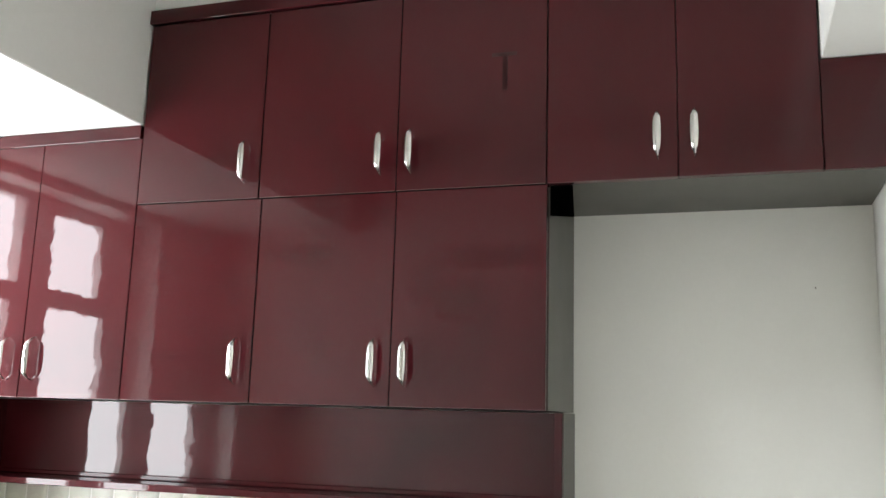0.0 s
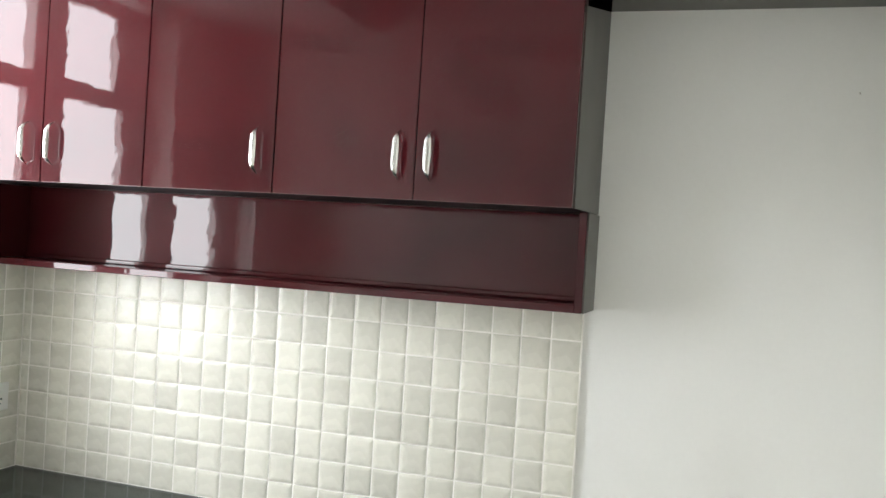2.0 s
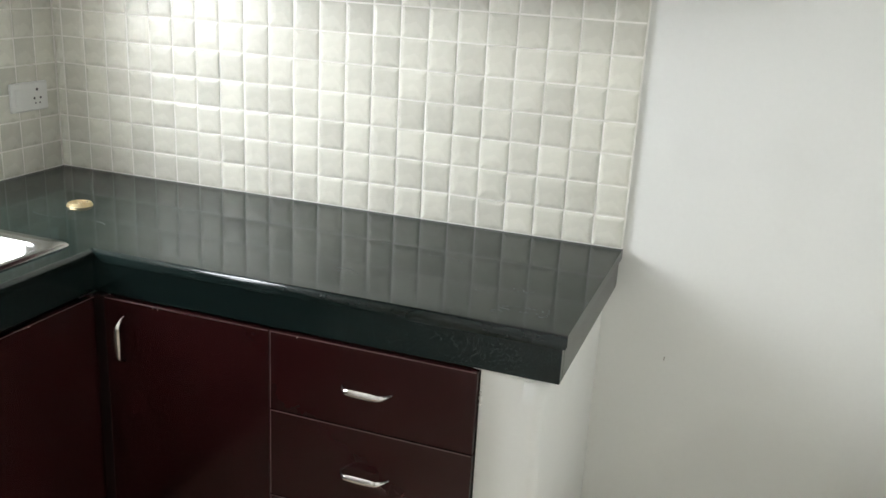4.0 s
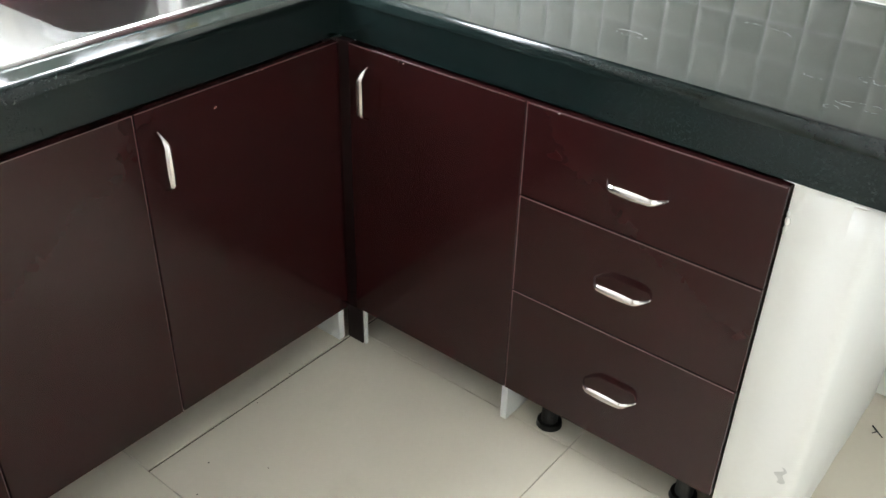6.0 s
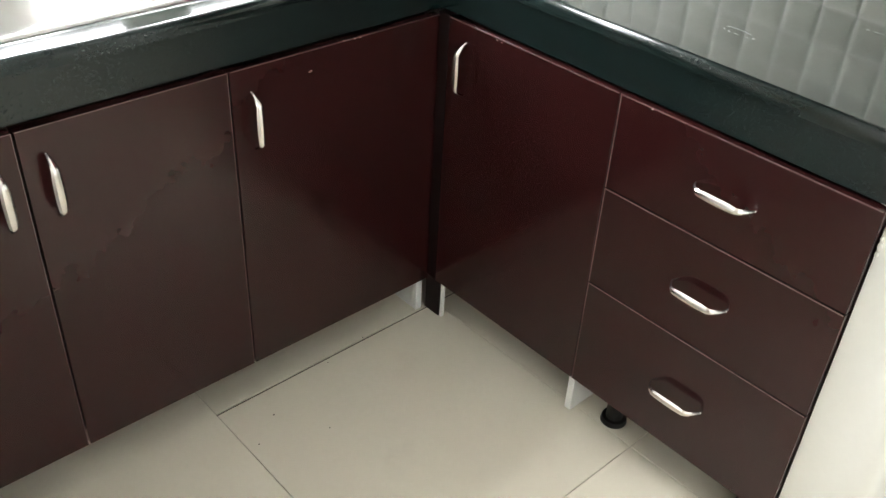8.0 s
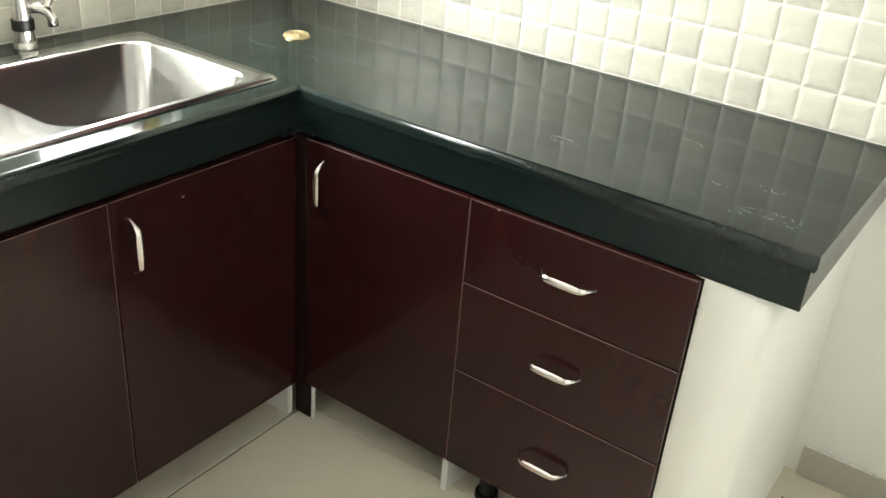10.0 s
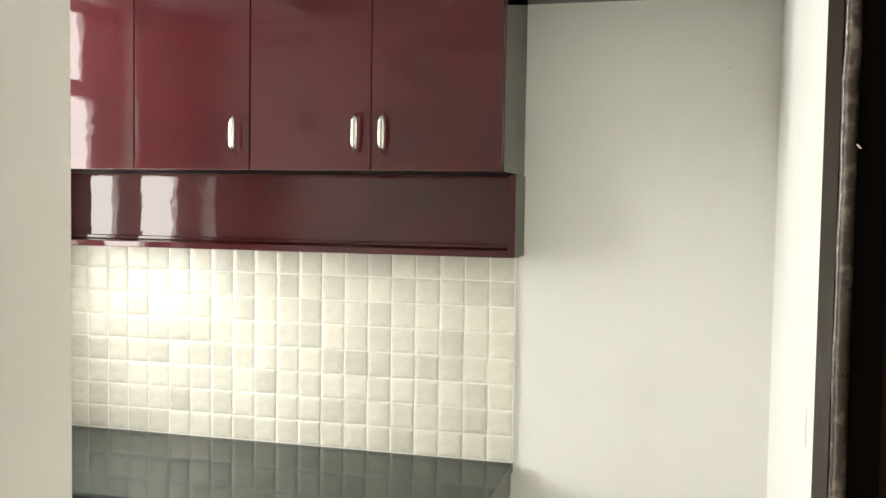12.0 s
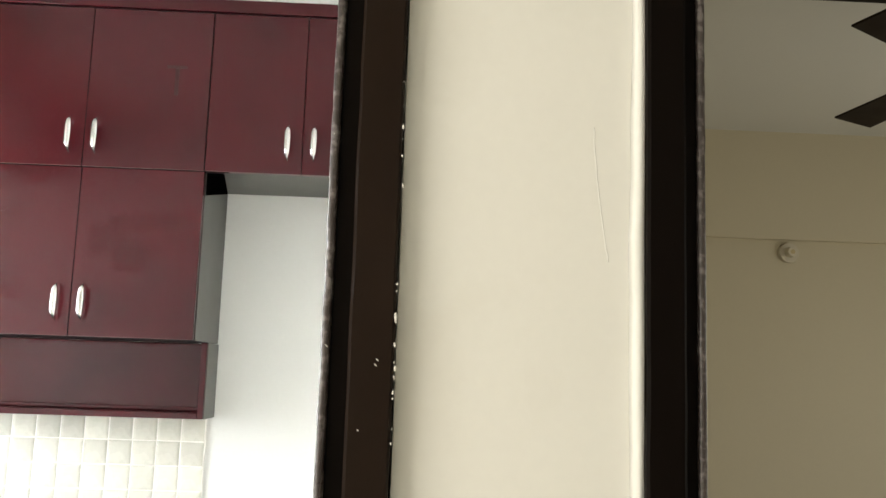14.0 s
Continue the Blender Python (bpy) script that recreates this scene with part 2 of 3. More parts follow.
def edge_band(parent, axis, face, a0, a1, z0, z1, w=0.0013, skip=()):
    """Thin banding along a front's four edges, coloured lighter for the light they catch; axis: the horizontal one in
    its plane, face: its plane's place on the other.
    """
    rows = {"left": (a0, a0 + w, z0, z1), "right": (a1 - w, a1, z0, z1), "low": (a0 + w, a1 - w, z0, z0 + w), "high": (a0 + w, a1 - w, z1 - w, z1)}
    bm = bmesh.new()
    for k, (a, b, c, d) in rows.items():
        if k not in skip:
            lo, hi = face - 0.0002, face + 0.0002
            box(bm, *((a, b, lo, hi, c, d) if axis == "x" else (lo, hi, a, b, c, d)))
    part("edge_band", bm, EDGE, parent, "thin uneven edge banding with its highlight put into the colour")


def add_handle(parent, c, along, out):
    part("handle", handle_bm(c, along, out), CHROME, parent, "satin nickel bow handle")


# ---- the large structure ----
ZC = 2.78          # ceiling
WY0, WY1 = -1.372, -0.42   # the kitchen window's opening
XR = 2.42          # the kitchen's far side wall
YF0, YF1, YF2 = -1.79, -2.0, -2.06   # the wall with the doorway: kitchen face, rebate, hall face

# outer shell of the floor: joints under the tiles
solid("floor", boxes((-0.15, 5.6, -5.4, 1.2, -0.12, -0.004)), JOINT, "cream tiled floor with thin dark joints", "floor", kind="structure")

solid("wall_back", boxes((-0.23, XR, 0, 0.12, 0, ZC)), PAINT, "off-white painted plaster kitchen wall", "wall", kind="structure")
solid("wall_window_side", boxes((-0.23, 0, WY0, 0, 0, 1.075), (-0.23, 0, WY1, 0, 1.075, ZC), (-0.23, 0, WY0, WY1, 2.37, ZC),
      (-0.23, 0, YF2, WY0, 0, ZC)), PAINT, "off-white wall with the kitchen window opening", "wall", kind="structure")
solid("wall_alcove_side", boxes((XR, XR + 0.12, YF0, 0.12, 0, ZC)), PAINT, "off-white painted wall beside the fridge space", "wall", kind="structure")
solid("wall_doorway", boxes(
    (0, 1.525, YF1, YF0, 0, ZC), (2.275, XR + 0.12, YF1, YF0, 0, ZC), (1.525, 2.275, YF1, YF0, 2.19, ZC)),
    PAINT, "thick off-white wall with the kitchen doorway", "wall", kind="structure")
hall = thing("wall_hall", (2.4, YF2, 0), "cream plastered hall wall between two doorways", "wall", kind="structure")
for r in ((0, 1.497, YF2, YF1, 0, ZC), (2.324, 2.571, YF2, YF1, 0, ZC), (1.497, 2.324, YF2, YF1, 2.166, ZC),
          (2.571, 3.47, YF2, YF1, 2.118, ZC), (3.47, 5.5, YF2, YF1, 0, ZC)):
    part("wall_section", boxes(r), PAINT_HALL, hall)
solid("wall_hall_side", boxes((-0.23, 0, -2.7, YF2, 0, ZC), (-0.23, 0, -5.3, -4.6, 0, ZC), (-0.23, 0, -4.6, -2.7, 2.35, ZC), (-0.23, 0, -4.6, -2.7, 0, 0.35)), PAINT_HALL, "cream hall wall with a balcony opening", "wall", kind="structure")
solid("wall_hall_far_side", boxes((5.5, 5.62, -5.3, YF2, 0, ZC)), PAINT_HALL, "cream hall wall", "wall", kind="structure")
solid("wall_hall_rear", boxes((-0.23, 5.62, -5.42, -5.3, 0, ZC)),
      PAINT_HALL, "plain cream hall wall", "wall", kind="structure")
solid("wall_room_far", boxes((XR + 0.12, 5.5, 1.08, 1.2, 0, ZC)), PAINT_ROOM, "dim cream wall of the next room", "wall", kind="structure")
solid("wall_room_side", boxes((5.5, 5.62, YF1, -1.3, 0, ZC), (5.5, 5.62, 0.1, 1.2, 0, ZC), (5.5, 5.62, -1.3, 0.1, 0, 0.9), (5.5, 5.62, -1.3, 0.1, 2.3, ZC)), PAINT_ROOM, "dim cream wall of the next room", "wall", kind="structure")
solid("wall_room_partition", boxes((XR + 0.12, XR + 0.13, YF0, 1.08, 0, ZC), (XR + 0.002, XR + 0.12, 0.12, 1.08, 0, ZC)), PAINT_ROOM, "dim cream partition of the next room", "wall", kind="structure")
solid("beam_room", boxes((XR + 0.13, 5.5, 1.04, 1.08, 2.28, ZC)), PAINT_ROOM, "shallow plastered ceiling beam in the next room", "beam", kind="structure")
solid("ceiling", boxes((-0.23, 5.62, -5.42, 1.2, ZC, ZC + 0.12)), CEIL, "plain white ceiling", "ceiling", kind="structure")
solid("beam_window_side", boxes((0, 0.6455, YF0, -0.002, 2.40, ZC), bevel=0.003), PAINT, "white plastered ceiling beam over the sink side", "beam", kind="structure")
solid("beam_alcove_side", boxes((2.292, XR, YF0, -0.002, 2.425, ZC), bevel=0.003), PAINT, "white plastered ceiling beam along the side wall", "beam", kind="structure")
solid("beam_over_loft", boxes((0.646, 2.291, -0.33, -0.002, 2.716, ZC)), PAINT, "white plaster band above the loft cupboards", "beam", kind="structure")

# skirting in the fridge space
solid("baseboard", boxes((1.70, XR - 0.012, -0.012, 0.0, 0, 0.084), bevel=0.002), SKIRT, "grey beige tile skirting with a rough plaster line", "skirting", kind="structure")
solid("baseboard_side", boxes((XR - 0.012, XR, YF0, 0.0, 0, 0.084), bevel=0.002), SKIRT, "grey beige tile skirting", "skirting", kind="structure")

# kitchen window
win = thing("window_1", (0, -0.896, 1.075), "two-light kitchen window with a transom over the sink", "window", kind="structure")
part("window_frame", boxes((-0.16, -0.11, WY0, -1.25, 1.091, 2.37), (-0.16, -0.11, -0.47, WY1, 1.091, 2.37), (-0.16, -0.11, -1.25, -0.47, 1.091, 1.14),
     (-0.16, -0.11, -1.25, -0.47, 2.345, 2.37), (-0.155, -0.115, -1.25, -0.924, 2.0, 2.065), (-0.155, -0.115, -0.783, -0.47, 2.0, 2.065), bevel=0.004), ALU, win)
part("mullion", boxes((-0.16, -0.11, -0.924, -0.783, 1.14, 2.345), bevel=0.004), ALU, win)
# the hinged sashes have frames of their own
part("sash", boxes((-0.150, -0.120, -1.25, -1.185, 2.065, 2.345), (-0.150, -0.120, -1.185, -0.924, 2.325, 2.345), bevel=0.003), ALU, win, "narrow top sash frame")
part("sash", boxes((-0.150, -0.120, -1.25, -1.236, 1.14, 2.0), (-0.150, -0.120, -0.94, -0.924, 1.14, 2.0), bevel=0.003), ALU, win, "narrow sash frame")
part("sash", boxes((-0.150, -0.120, -0.783, -0.767, 1.14, 2.0), (-0.150, -0.120, -0.767, -0.47, 1.14, 1.156), bevel=0.003), ALU, win, "narrow sash frame")
part("window_sill", boxes((-0.23, 0.012, WY0 + 0.001, WY1 - 0.001, 1.0755, 1.0905), bevel=0.002), TILE, win, "cream tiled window sill")

# doorway frames
def door_frame(name, x0, x1, y0, y1, w, step, top, face, label):
    """Rebated frame: a proud outer face, a set-back rebate coloured dark for its shade and a worn rounded bead,
    coloured lighter for the light on it, at the opening's edge.
    """
    f = thing(name, ((x0 + x1) / 2, y1, 0), label, "door frame", kind="structure")

    def roughen(bm, k, freq):
        bmesh.ops.subdivide_edges(bm, edges=[q for q in bm.edges if q.calc_length() > 1.5], cuts=120)
        for v in bm.verts:
            n = noise.noise(Vector((v.co.x * 30, v.co.y * 30, v.co.z * freq))) * k
            v.co.x += n
            v.co.y += n * 0.6
        return bm

    for k in (0, 1):
        a, b = (x0, x0 + w - step) if k == 0 else (x1 - w + step, x1)
        c, d = (x0 + w - step, x0 + w - 0.009) if k == 0 else (x1 - w + 0.009, x1 - w + step)
        jamb = part("jamb", roughen(boxes((a, b, y0, y1, 0, top + w), bevel=0.003), 0.0012, 14), face, f)
        # the recess's shade is put into the near-black colour
        part("rebate", boxes((c, d, y0 + 0.020, y1, 0, top)), WOOD_DARK, jamb, "rebate with its shade put into a darker colour")
        e, g = (x0 + w - 0.009, x0 + w) if k == 0 else (x1 - w, x1 - w + 0.009)
        bm = bmesh.new()
        rod(bm, ((e + g) / 2, y0 + 0.0165, 0), ((e + g) / 2, y0 + 0.0165, top), 0.0047, seg=12)
        part("edge_bead", roughen(bm, 0.0011, 55), WORN_LIT, jamb, "rough worn edge with window light put into its colour", smooth=True)
        part("stop", boxes((e, g, y0 + 0.0215, y1, 0, top)), face, jamb)
    part("head", boxes((x0 + w - step, x1 - w + step, y0 + 0.002, y1, top, top + w), bevel=0.004), face, f)
    return f


door_frame("door_1", 1.499, 2.322, -2.084, -2.002, 0.073, 0.028, 2.09, WOOD, "dark brown painted wooden frame of the kitchen doorway")
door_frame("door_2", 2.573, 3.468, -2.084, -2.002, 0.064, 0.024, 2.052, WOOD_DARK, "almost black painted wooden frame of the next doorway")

# ---- worktop ----
top = thing("worktop", (0.3, -0.3, 0.84), "polished black green granite L-shaped worktop with deep fascia", "worktop")
for r in ((0.0, 1.705, -0.6095, -0.001, 0.815, 0.84), (0.001, 0.555, YF0 + 0.002, -1.46, 0.815, 0.84), (0.001, 0.10, -1.4595, -0.61, 0.815, 0.84), (0.1005, 0.555, -0.6255, -0.61, 0.815, 0.84)):
    part("slab", boxes(r), GRANITE, top)


def nosing(bm, p0, p1, out, r=0.0125):
    """Front edge with a rounded upper arris."""
    p0, p1, out = Vector(p0), Vector(p1), Vector(out)
    rows = []
    for p in (p0, p1):
        rows.append([bm.verts.new(p + out * (r * math.sin(a)) + Vector((0, 0, r * math.cos(a)))) for a in [math.pi * k / 14 for k in range(8)]]
                    + [bm.verts.new(p + out * r - Vector((0, 0, r)))])
    for k in range(8):
        bm.faces.new((rows[0][k], rows[1][k], rows[1][k + 1], rows[0][k + 1]))
    bm.faces.new(rows[0][::-1])
    bm.faces.new(rows[1])
    bmesh.ops.recalc_face_normals(bm, faces=bm.faces)


bm = bmesh.new()
nosing(bm, (0.625, -0.6095, 0.8275), (1.705, -0.6095, 0.8275), (0, -1, 0), 0.0125)
part("front_edge", bm, GRANITE_EDGE, top, "rounded duller edge", smooth=True)
bm = boxes((0.5555, 0.625, YF0 + 0.002, -0.61, 0.815, 0.84))
part("edge_strip", bm, GRANITE, top)
bm = bmesh.new()
nosing(bm, (0.625, YF0 + 0.002, 0.8275), (0.625, -0.62, 0.8275), (1, 0, 0), 0.0125)
part("front_edge", bm, GRANITE_EDGE, top, "rounded duller edge", smooth=True)
part("fascia", boxes((0.630, 1.699, -0.619, -0.598, 0.742, 0.8149), bevel=0.001), GRANITE_FACE, top, "green black granite fascia")
part("fascia", boxes((0.612, 0.629, YF0 + 0.002, -0.600, 0.742, 0.8149), bevel=0.001), GRANITE_FACE, top, "green black granite fascia")
part("fascia", boxes((1.681, 1.699, -0.5975, -0.002, 0.742, 0.8149), bevel=0.001), GRANITE_FACE, top, "granite fascia on the free end")

# masonry support under the free end
bm = boxes((1.5435, 1.671, -0.612, -0.001, 0, 0.741))
bmesh.ops.bevel(bm, geom=[e for e in bm.edges if all(v.co.x > 1.66 and v.co.y < -0.6 for v in e.verts)], offset=0.022, segments=6, affect="EDGES", profile=0.5)
bmesh.ops.subdivide_edges(bm, edges=[e for e in bm.edges if e.calc_length() > 0.05], cuts=10, use_grid_fill=True)
for v in bm.verts:
    if v.co.y < -0.6 or v.co.x > 1.66:
        k = noise.noise(v.co * 9) * 0.004
        v.co.x += k if v.co.x > 1.66 else 0
        v.co.y -= abs(k) * 0.6 if v.co.y < -0.6 else 0
support = solid("worktop_support", bm, PAINT, "white plastered masonry support under the worktop end", "support wall", at=(1.61, -0.3, 0))
for p in support.data.polygons:
    p.use_smooth = p.center.x > 0.02 and p.center.y < -0.26
rng = random.Random(5)
bm = bmesh.new()
for k in range(6):
    x = 1.55 + 0.11 * k / 5
    bmesh.ops.create_icosphere(bm, subdivisions=2, radius=1, matrix=Matrix.LocRotScale((x, -0.616, 0.742 + rng.uniform(-0.004, 0.003)), None,
                               (rng.uniform(0.014, 0.032), rng.uniform(0.0015, 0.003), rng.uniform(0.001, 0.003))))
part("plaster_smear", bm, PAINT, support, "rough plaster squeezed out along the top", smooth=True)
for x, z, k in ((1.547, 0.678, 0.007), (1.546, 0.664, 0.005), (1.5455, 0.690, 0.004)):
    bm = bmesh.new()
    bmesh.ops.create_icosphere(bm, subdivisions=2, radius=1, matrix=Matrix.LocRotScale((x, -0.614, z), None, (k * 0.7, 0.003, k)))
    part("plaster_blob", bm, PAINT, support, smooth=True)

# ---- base cabinets ----
YD, XD = -0.628, 0.643     # faces of the base doors
Z0, Z1 = 0.099, 0.737


def base_door(parent, x0, x1, y0, y1, z0, z1, name="door", bare=()):
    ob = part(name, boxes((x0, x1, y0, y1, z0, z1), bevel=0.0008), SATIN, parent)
    if x1 - x0 > 0.1:
        edge_band(ob, "x", y0, x0, x1, z0, z1, 0.0023, ("low", "right", *bare))
    else:
        edge_band(ob, "y", x1, y0, y1, z0, z1, 0.0014, ("low", "left", *bare))
    return ob


cab = thing("base_cabinet", (0.87, -0.33, 0), "dark maroon corner base cabinet with one door", "cabinet", "base cabinets")
part("body", boxes((0.664, 1.066, -0.607, -0.03, Z0, 0.738)), VOID, cab)
d = base_door(cab, 0.662, 1.0815, YD, -0.609, Z0, Z1, bare=("left",))
add_handle(d, (0.7135, YD, 0.6445), (0, 0, 1), (0, -1, 0))
part("side_panel", boxes((0.6763, 0.684, -0.624, -0.615, 0, Z0 - 0.001), bevel=0.001), WHITE_PLY, cab, "white laminate side panel foot")
part("corner_post", boxes((0.6275, 0.6758, -0.627, -0.6195, 0, Z0 - 0.0012), (0.6275, 0.661, -0.627, -0.6085, Z0 - 0.001, 0.738), bevel=0.001), VOID, cab, "dark maroon corner filler down to the floor")

cab = thing("drawer_cabinet", (1.31, -0.33, 0), "dark maroon base cabinet with three drawers on black legs", "cabinet", "base cabinets")
part("body", boxes((1.087, 1.542, -0.607, -0.03, Z0, 0.738)), VOID, cab)
part("side_panel", boxes((1.070, 1.086, -0.617, -0.05, 0, Z0 - 0.002), bevel=0.001), WHITE_PLY, cab, "white laminate side panel foot")
for za, zb in ((0.5580, Z1), (0.3490, 0.5550), (Z0, 0.3460)):
    d = base_door(cab, 1.084, 1.541, YD, -0.609, za, zb, "drawer_front")
    add_handle(d, (1.3165 if za == Z0 else 1.310, YD, (za + zb) / 2 + 0.001), (1, 0, 0), (0, -1, 0))
for x in (1.163, 1.476):
    bm = bmesh.new()
    rod(bm, (x, -0.565, 0), (x, -0.565, 0.012), 0.028, 0.026, 20)
    rod(bm, (x, -0.565, 0.012), (x, -0.565, Z0 - 0.0005), 0.018, 0.018, 20)
    part("leg", bm, RUBBER, cab, "black plastic levelling leg", smooth=False)

ys = [-0.634, -1.103, -1.454, -1.786]
for i in range(3):
    ya, yb = ys[i + 1], ys[i]
    cab = thing("base_cabinet", (0.33, (ya + yb) / 2, 0), "dark maroon base cabinet under the sink counter, one door", "cabinet", "base cabinets")
    part("body", boxes((0.03, 0.603, ya + 0.006, yb - 0.006, Z0, 0.62), (0.58, 0.603, ya + 0.006, yb - 0.006, 0.6205, 0.738)), VOID, cab)
    d = base_door(cab, 0.624, XD, ya + 0.0018, yb - 0.0018, Z0, Z1, bare=() if i else ("right",))
    hy = ya + 0.039 if i < 2 else yb - 0.036
    add_handle(d, (XD, hy, 0.638), (0, 0, 1), (1, 0, 0))
    if i == 0:
        part("side_panel", boxes((0.50, 0.6265, yb - 0.020, yb - 0.003, 0, Z0 - 0.001), bevel=0.001), WHITE_PLY, cab, "white laminate side panel foot")
    for y in ((ya + 0.05,) if i else (ya + 0.04,)):
        bm = bmesh.new()
        rod(bm, (0.40, y, 0), (0.40, y, 0.012), 0.028, 0.026, 20)
        rod(bm, (0.40, y, 0.012), (0.40, y, Z0 - 0.0005), 0.018, 0.018, 20)
        part("leg", bm, RUBBER, cab, "black plastic levelling leg")

# ---- wall cabinets ----
YU = -0.342
YB = YU + 0.019


def upper(name, x0, x1, z0, z1, doors, label, body=GREY, grey_side=False):
    """doors: (x0, x1, x of the handle)."""
    c = thing(name, ((x0 + x1) / 2, -0.17, z0), label, "cabinet", "wall cabinets")
    part("body", boxes((x0 + 0.001, x1 - 0.001, YB + 0.001, -0.001, z0 + 0.001, z1 - 0.001)), body, c)
    if grey_side:
        part("side_panel", boxes((x1 - 0.0008, x1 + 0.0012, YB + 0.001, -0.001, z0 + 0.001, z1 - 0.001)), GREY, c, "grey laminate side panel")
    for a, b, hx, hz in doors:
        d = part("door", boxes((a + 0.0011, b - 0.0011, YU, YB, z0 + 0.0008, z1 - 0.0008), bevel=0.0009), GLOSS, c)
        edge_band(d, "x", YU, a + 0.0011, b - 0.0011, z0 + 0.0008, z1 - 0.0008, 0.0010, ("high", "left", "right"))
        if hx:
            add_handle(d, (hx, YU, hz), (0, 0, 1), (0, -1, 0))
    return c


ZU0, ZU1, ZL1 = 1.690, 2.184, 2.672
HU, HL = 1.7895, 2.281
upper("wall_cabinet", 0.002, 0.653, ZU0, 2.362, ((0.004, 0.343, 0.299, HU), (0.343, 0.653, 0.380, HU)),
      "tall glossy maroon wall cabinet with two doors under the beam", VOID)
upper("wall_cabinet", 0.654, 1.013, ZU0, ZU1, ((0.654, 1.013, 0.972, HU),), "glossy maroon wall cabinet with one door", VOID)
upper("wall_cabinet", 1.014, 1.721, ZU0, ZU1, ((1.014, 1.365, 1.327, HU), (1.365, 1.721, 1.402, HU)),
      "glossy maroon wall cabinet with two doors and grey side", VOID, True)
upper("loft_cabinet", 0.654, 1.002, ZU1 + 0.001, ZL1, ((0.653, 1.002, 0.961, HL),), "glossy maroon loft cabinet with one door", VOID)
upper("loft_cabinet", 1.003, 1.718, ZU1 + 0.001, ZL1, ((1.003, 1.362, 1.3225, HL), (1.362, 1.718, 1.3985, HL)), "glossy maroon loft cabinet with two doors", VOID)
c = upper("loft_cabinet", 1.719, XR - 0.001, ZU1 + 0.001, ZL1, ((1.719, 2.002, 1.960, HL), (2.002, 2.288, 2.037, HL)), "glossy maroon loft cabinet over the fridge space", GREY)
part("filler", boxes((2.289, XR - 0.001, YU + 0.004, YB, ZU1 + 0.002, 2.423), bevel=0.001), GLOSS, c, "maroon filler panel under the beam")
tagged(solid("trim", boxes((0.646, 2.291, YU - 0.006, -0.3305, ZL1 + 0.004, 2.715), bevel=0.0015), GLOSS), "maroon pelmet strip along the loft top", "trim", kind="structure")
tagged(solid("trim_beam", boxes((0.001, 0.645, YU, -0.02, 2.3628, 2.399), bevel=0.0015), GLOSS), "maroon strip under the beam", "trim", kind="structure")
# black corner piece under the loft, against the cabinet's side
bm = bmesh.new()
v = [bm.verts.new(p) for p in ((1.7235, YB, ZU1), (1.7235, YB, ZU1 - 0.068), (1.7235, -0.004, ZU1), (1.774, YB, ZU1))]
bm.faces.new((v[0], v[1], v[2]))
bm.faces.new((v[0], v[3], v[2]))
bm.faces.new((v[1], v[3], v[2]))
bm.faces.new((v[0], v[1], v[3]))
bmesh.ops.recalc_face_normals(bm, faces=bm.faces)
solid("corner_wedge", bm, BLACK, "small black wedge under the loft beside the cabinet", "filler", at=(1.72, YB, ZU1))

# open shelf under the wall cabinets
shelf = thing("wall_shelf", (0.86, -0.08, 1.455), "glossy maroon open shelf box fixed under the wall cabinets", "shelf")
part("bottom", boxes((0.002, 1.704, -0.155, -0.022, 1.458, 1.476), bevel=0.0012), GLOSS, shelf)
part("side", boxes((1.704, 1.722, -0.155, -0.022, 1.458, 1.689), bevel=0.0012), GLOSS, shelf)
part("side", boxes((0.0022, 0.02, -0.155, -0.022, 1.4765, 1.689), bevel=0.0012), GLOSS, shelf)
part("back", boxes((0.002, 1.722, -0.021, -0.001, 1.458, 1.689)), GLOSS, shelf)
part("end_cover", boxes((1.7225, 1.7255, -0.150, -0.001, 1.458, 1.689)), GREY, shelf, "grey laminate end cover")
part("lip", boxes((0.022, 1.690, -0.034, -0.0215, 1.4765, 1.489), bevel=0.002), GLOSS, shelf)

# ---- sink ----
sink = thing("kitchen_sink", (0.34, -1.04, 0.84), "stainless steel sink with a drainboard set in the worktop", "sink")


def ring_loft(bm, rings, close_last=True):
    rows = [[bm.verts.new(p) for p in r] for r in rings]
    n = len(rows[0])
    for a, b in zip(rows, rows[1:]):
        for k in range(n):
            bm.faces.new((a[k], a[(k + 1) % n], b[(k + 1) % n], b[k]))
    if close_last:
        bm.faces.new(rows[-1])
    bmesh.ops.recalc_face_normals(bm, faces=bm.faces)
    return rows


def round_rect(x0, x1, y0, y1, r, z, n=6):
    pts = []
    for cx, cy, a0 in ((x1 - r, y1 - r, 0), (x0 + r, y1 - r, 90), (x0 + r, y0 + r, 180), (x1 - r, y0 + r, 270)):
        for k in range(n + 1):
            a = radians(a0 + 90 * k / n)
            pts.append((cx + r * math.cos(a), cy + r * math.sin(a), z))
    return pts


SX0, SX1, SY0, SY1 = 0.105, 0.572, -1.455, -0.612
BX0, BX1, BY0, BY1 = 0.165, 0.535, -1.10, -0.665
bm = bmesh.new()
outer = round_rect(SX0, SX1, SY0, SY1, 0.02, 0.8405)
lip = round_rect(SX0 + 0.004, SX1 - 0.004, SY0 + 0.004, SY1 - 0.004, 0.02, 0.846)
inner = round_rect(BX0 - 0.012, BX1 + 0.012, BY0 - 0.012, BY1 + 0.012, 0.06, 0.845)
edge = round_rect(BX0, BX1, BY0, BY1, 0.055, 0.839)
wall = round_rect(BX0 + 0.012, BX1 - 0.012, BY0 + 0.012, BY1 - 0.012, 0.055, 0.69)
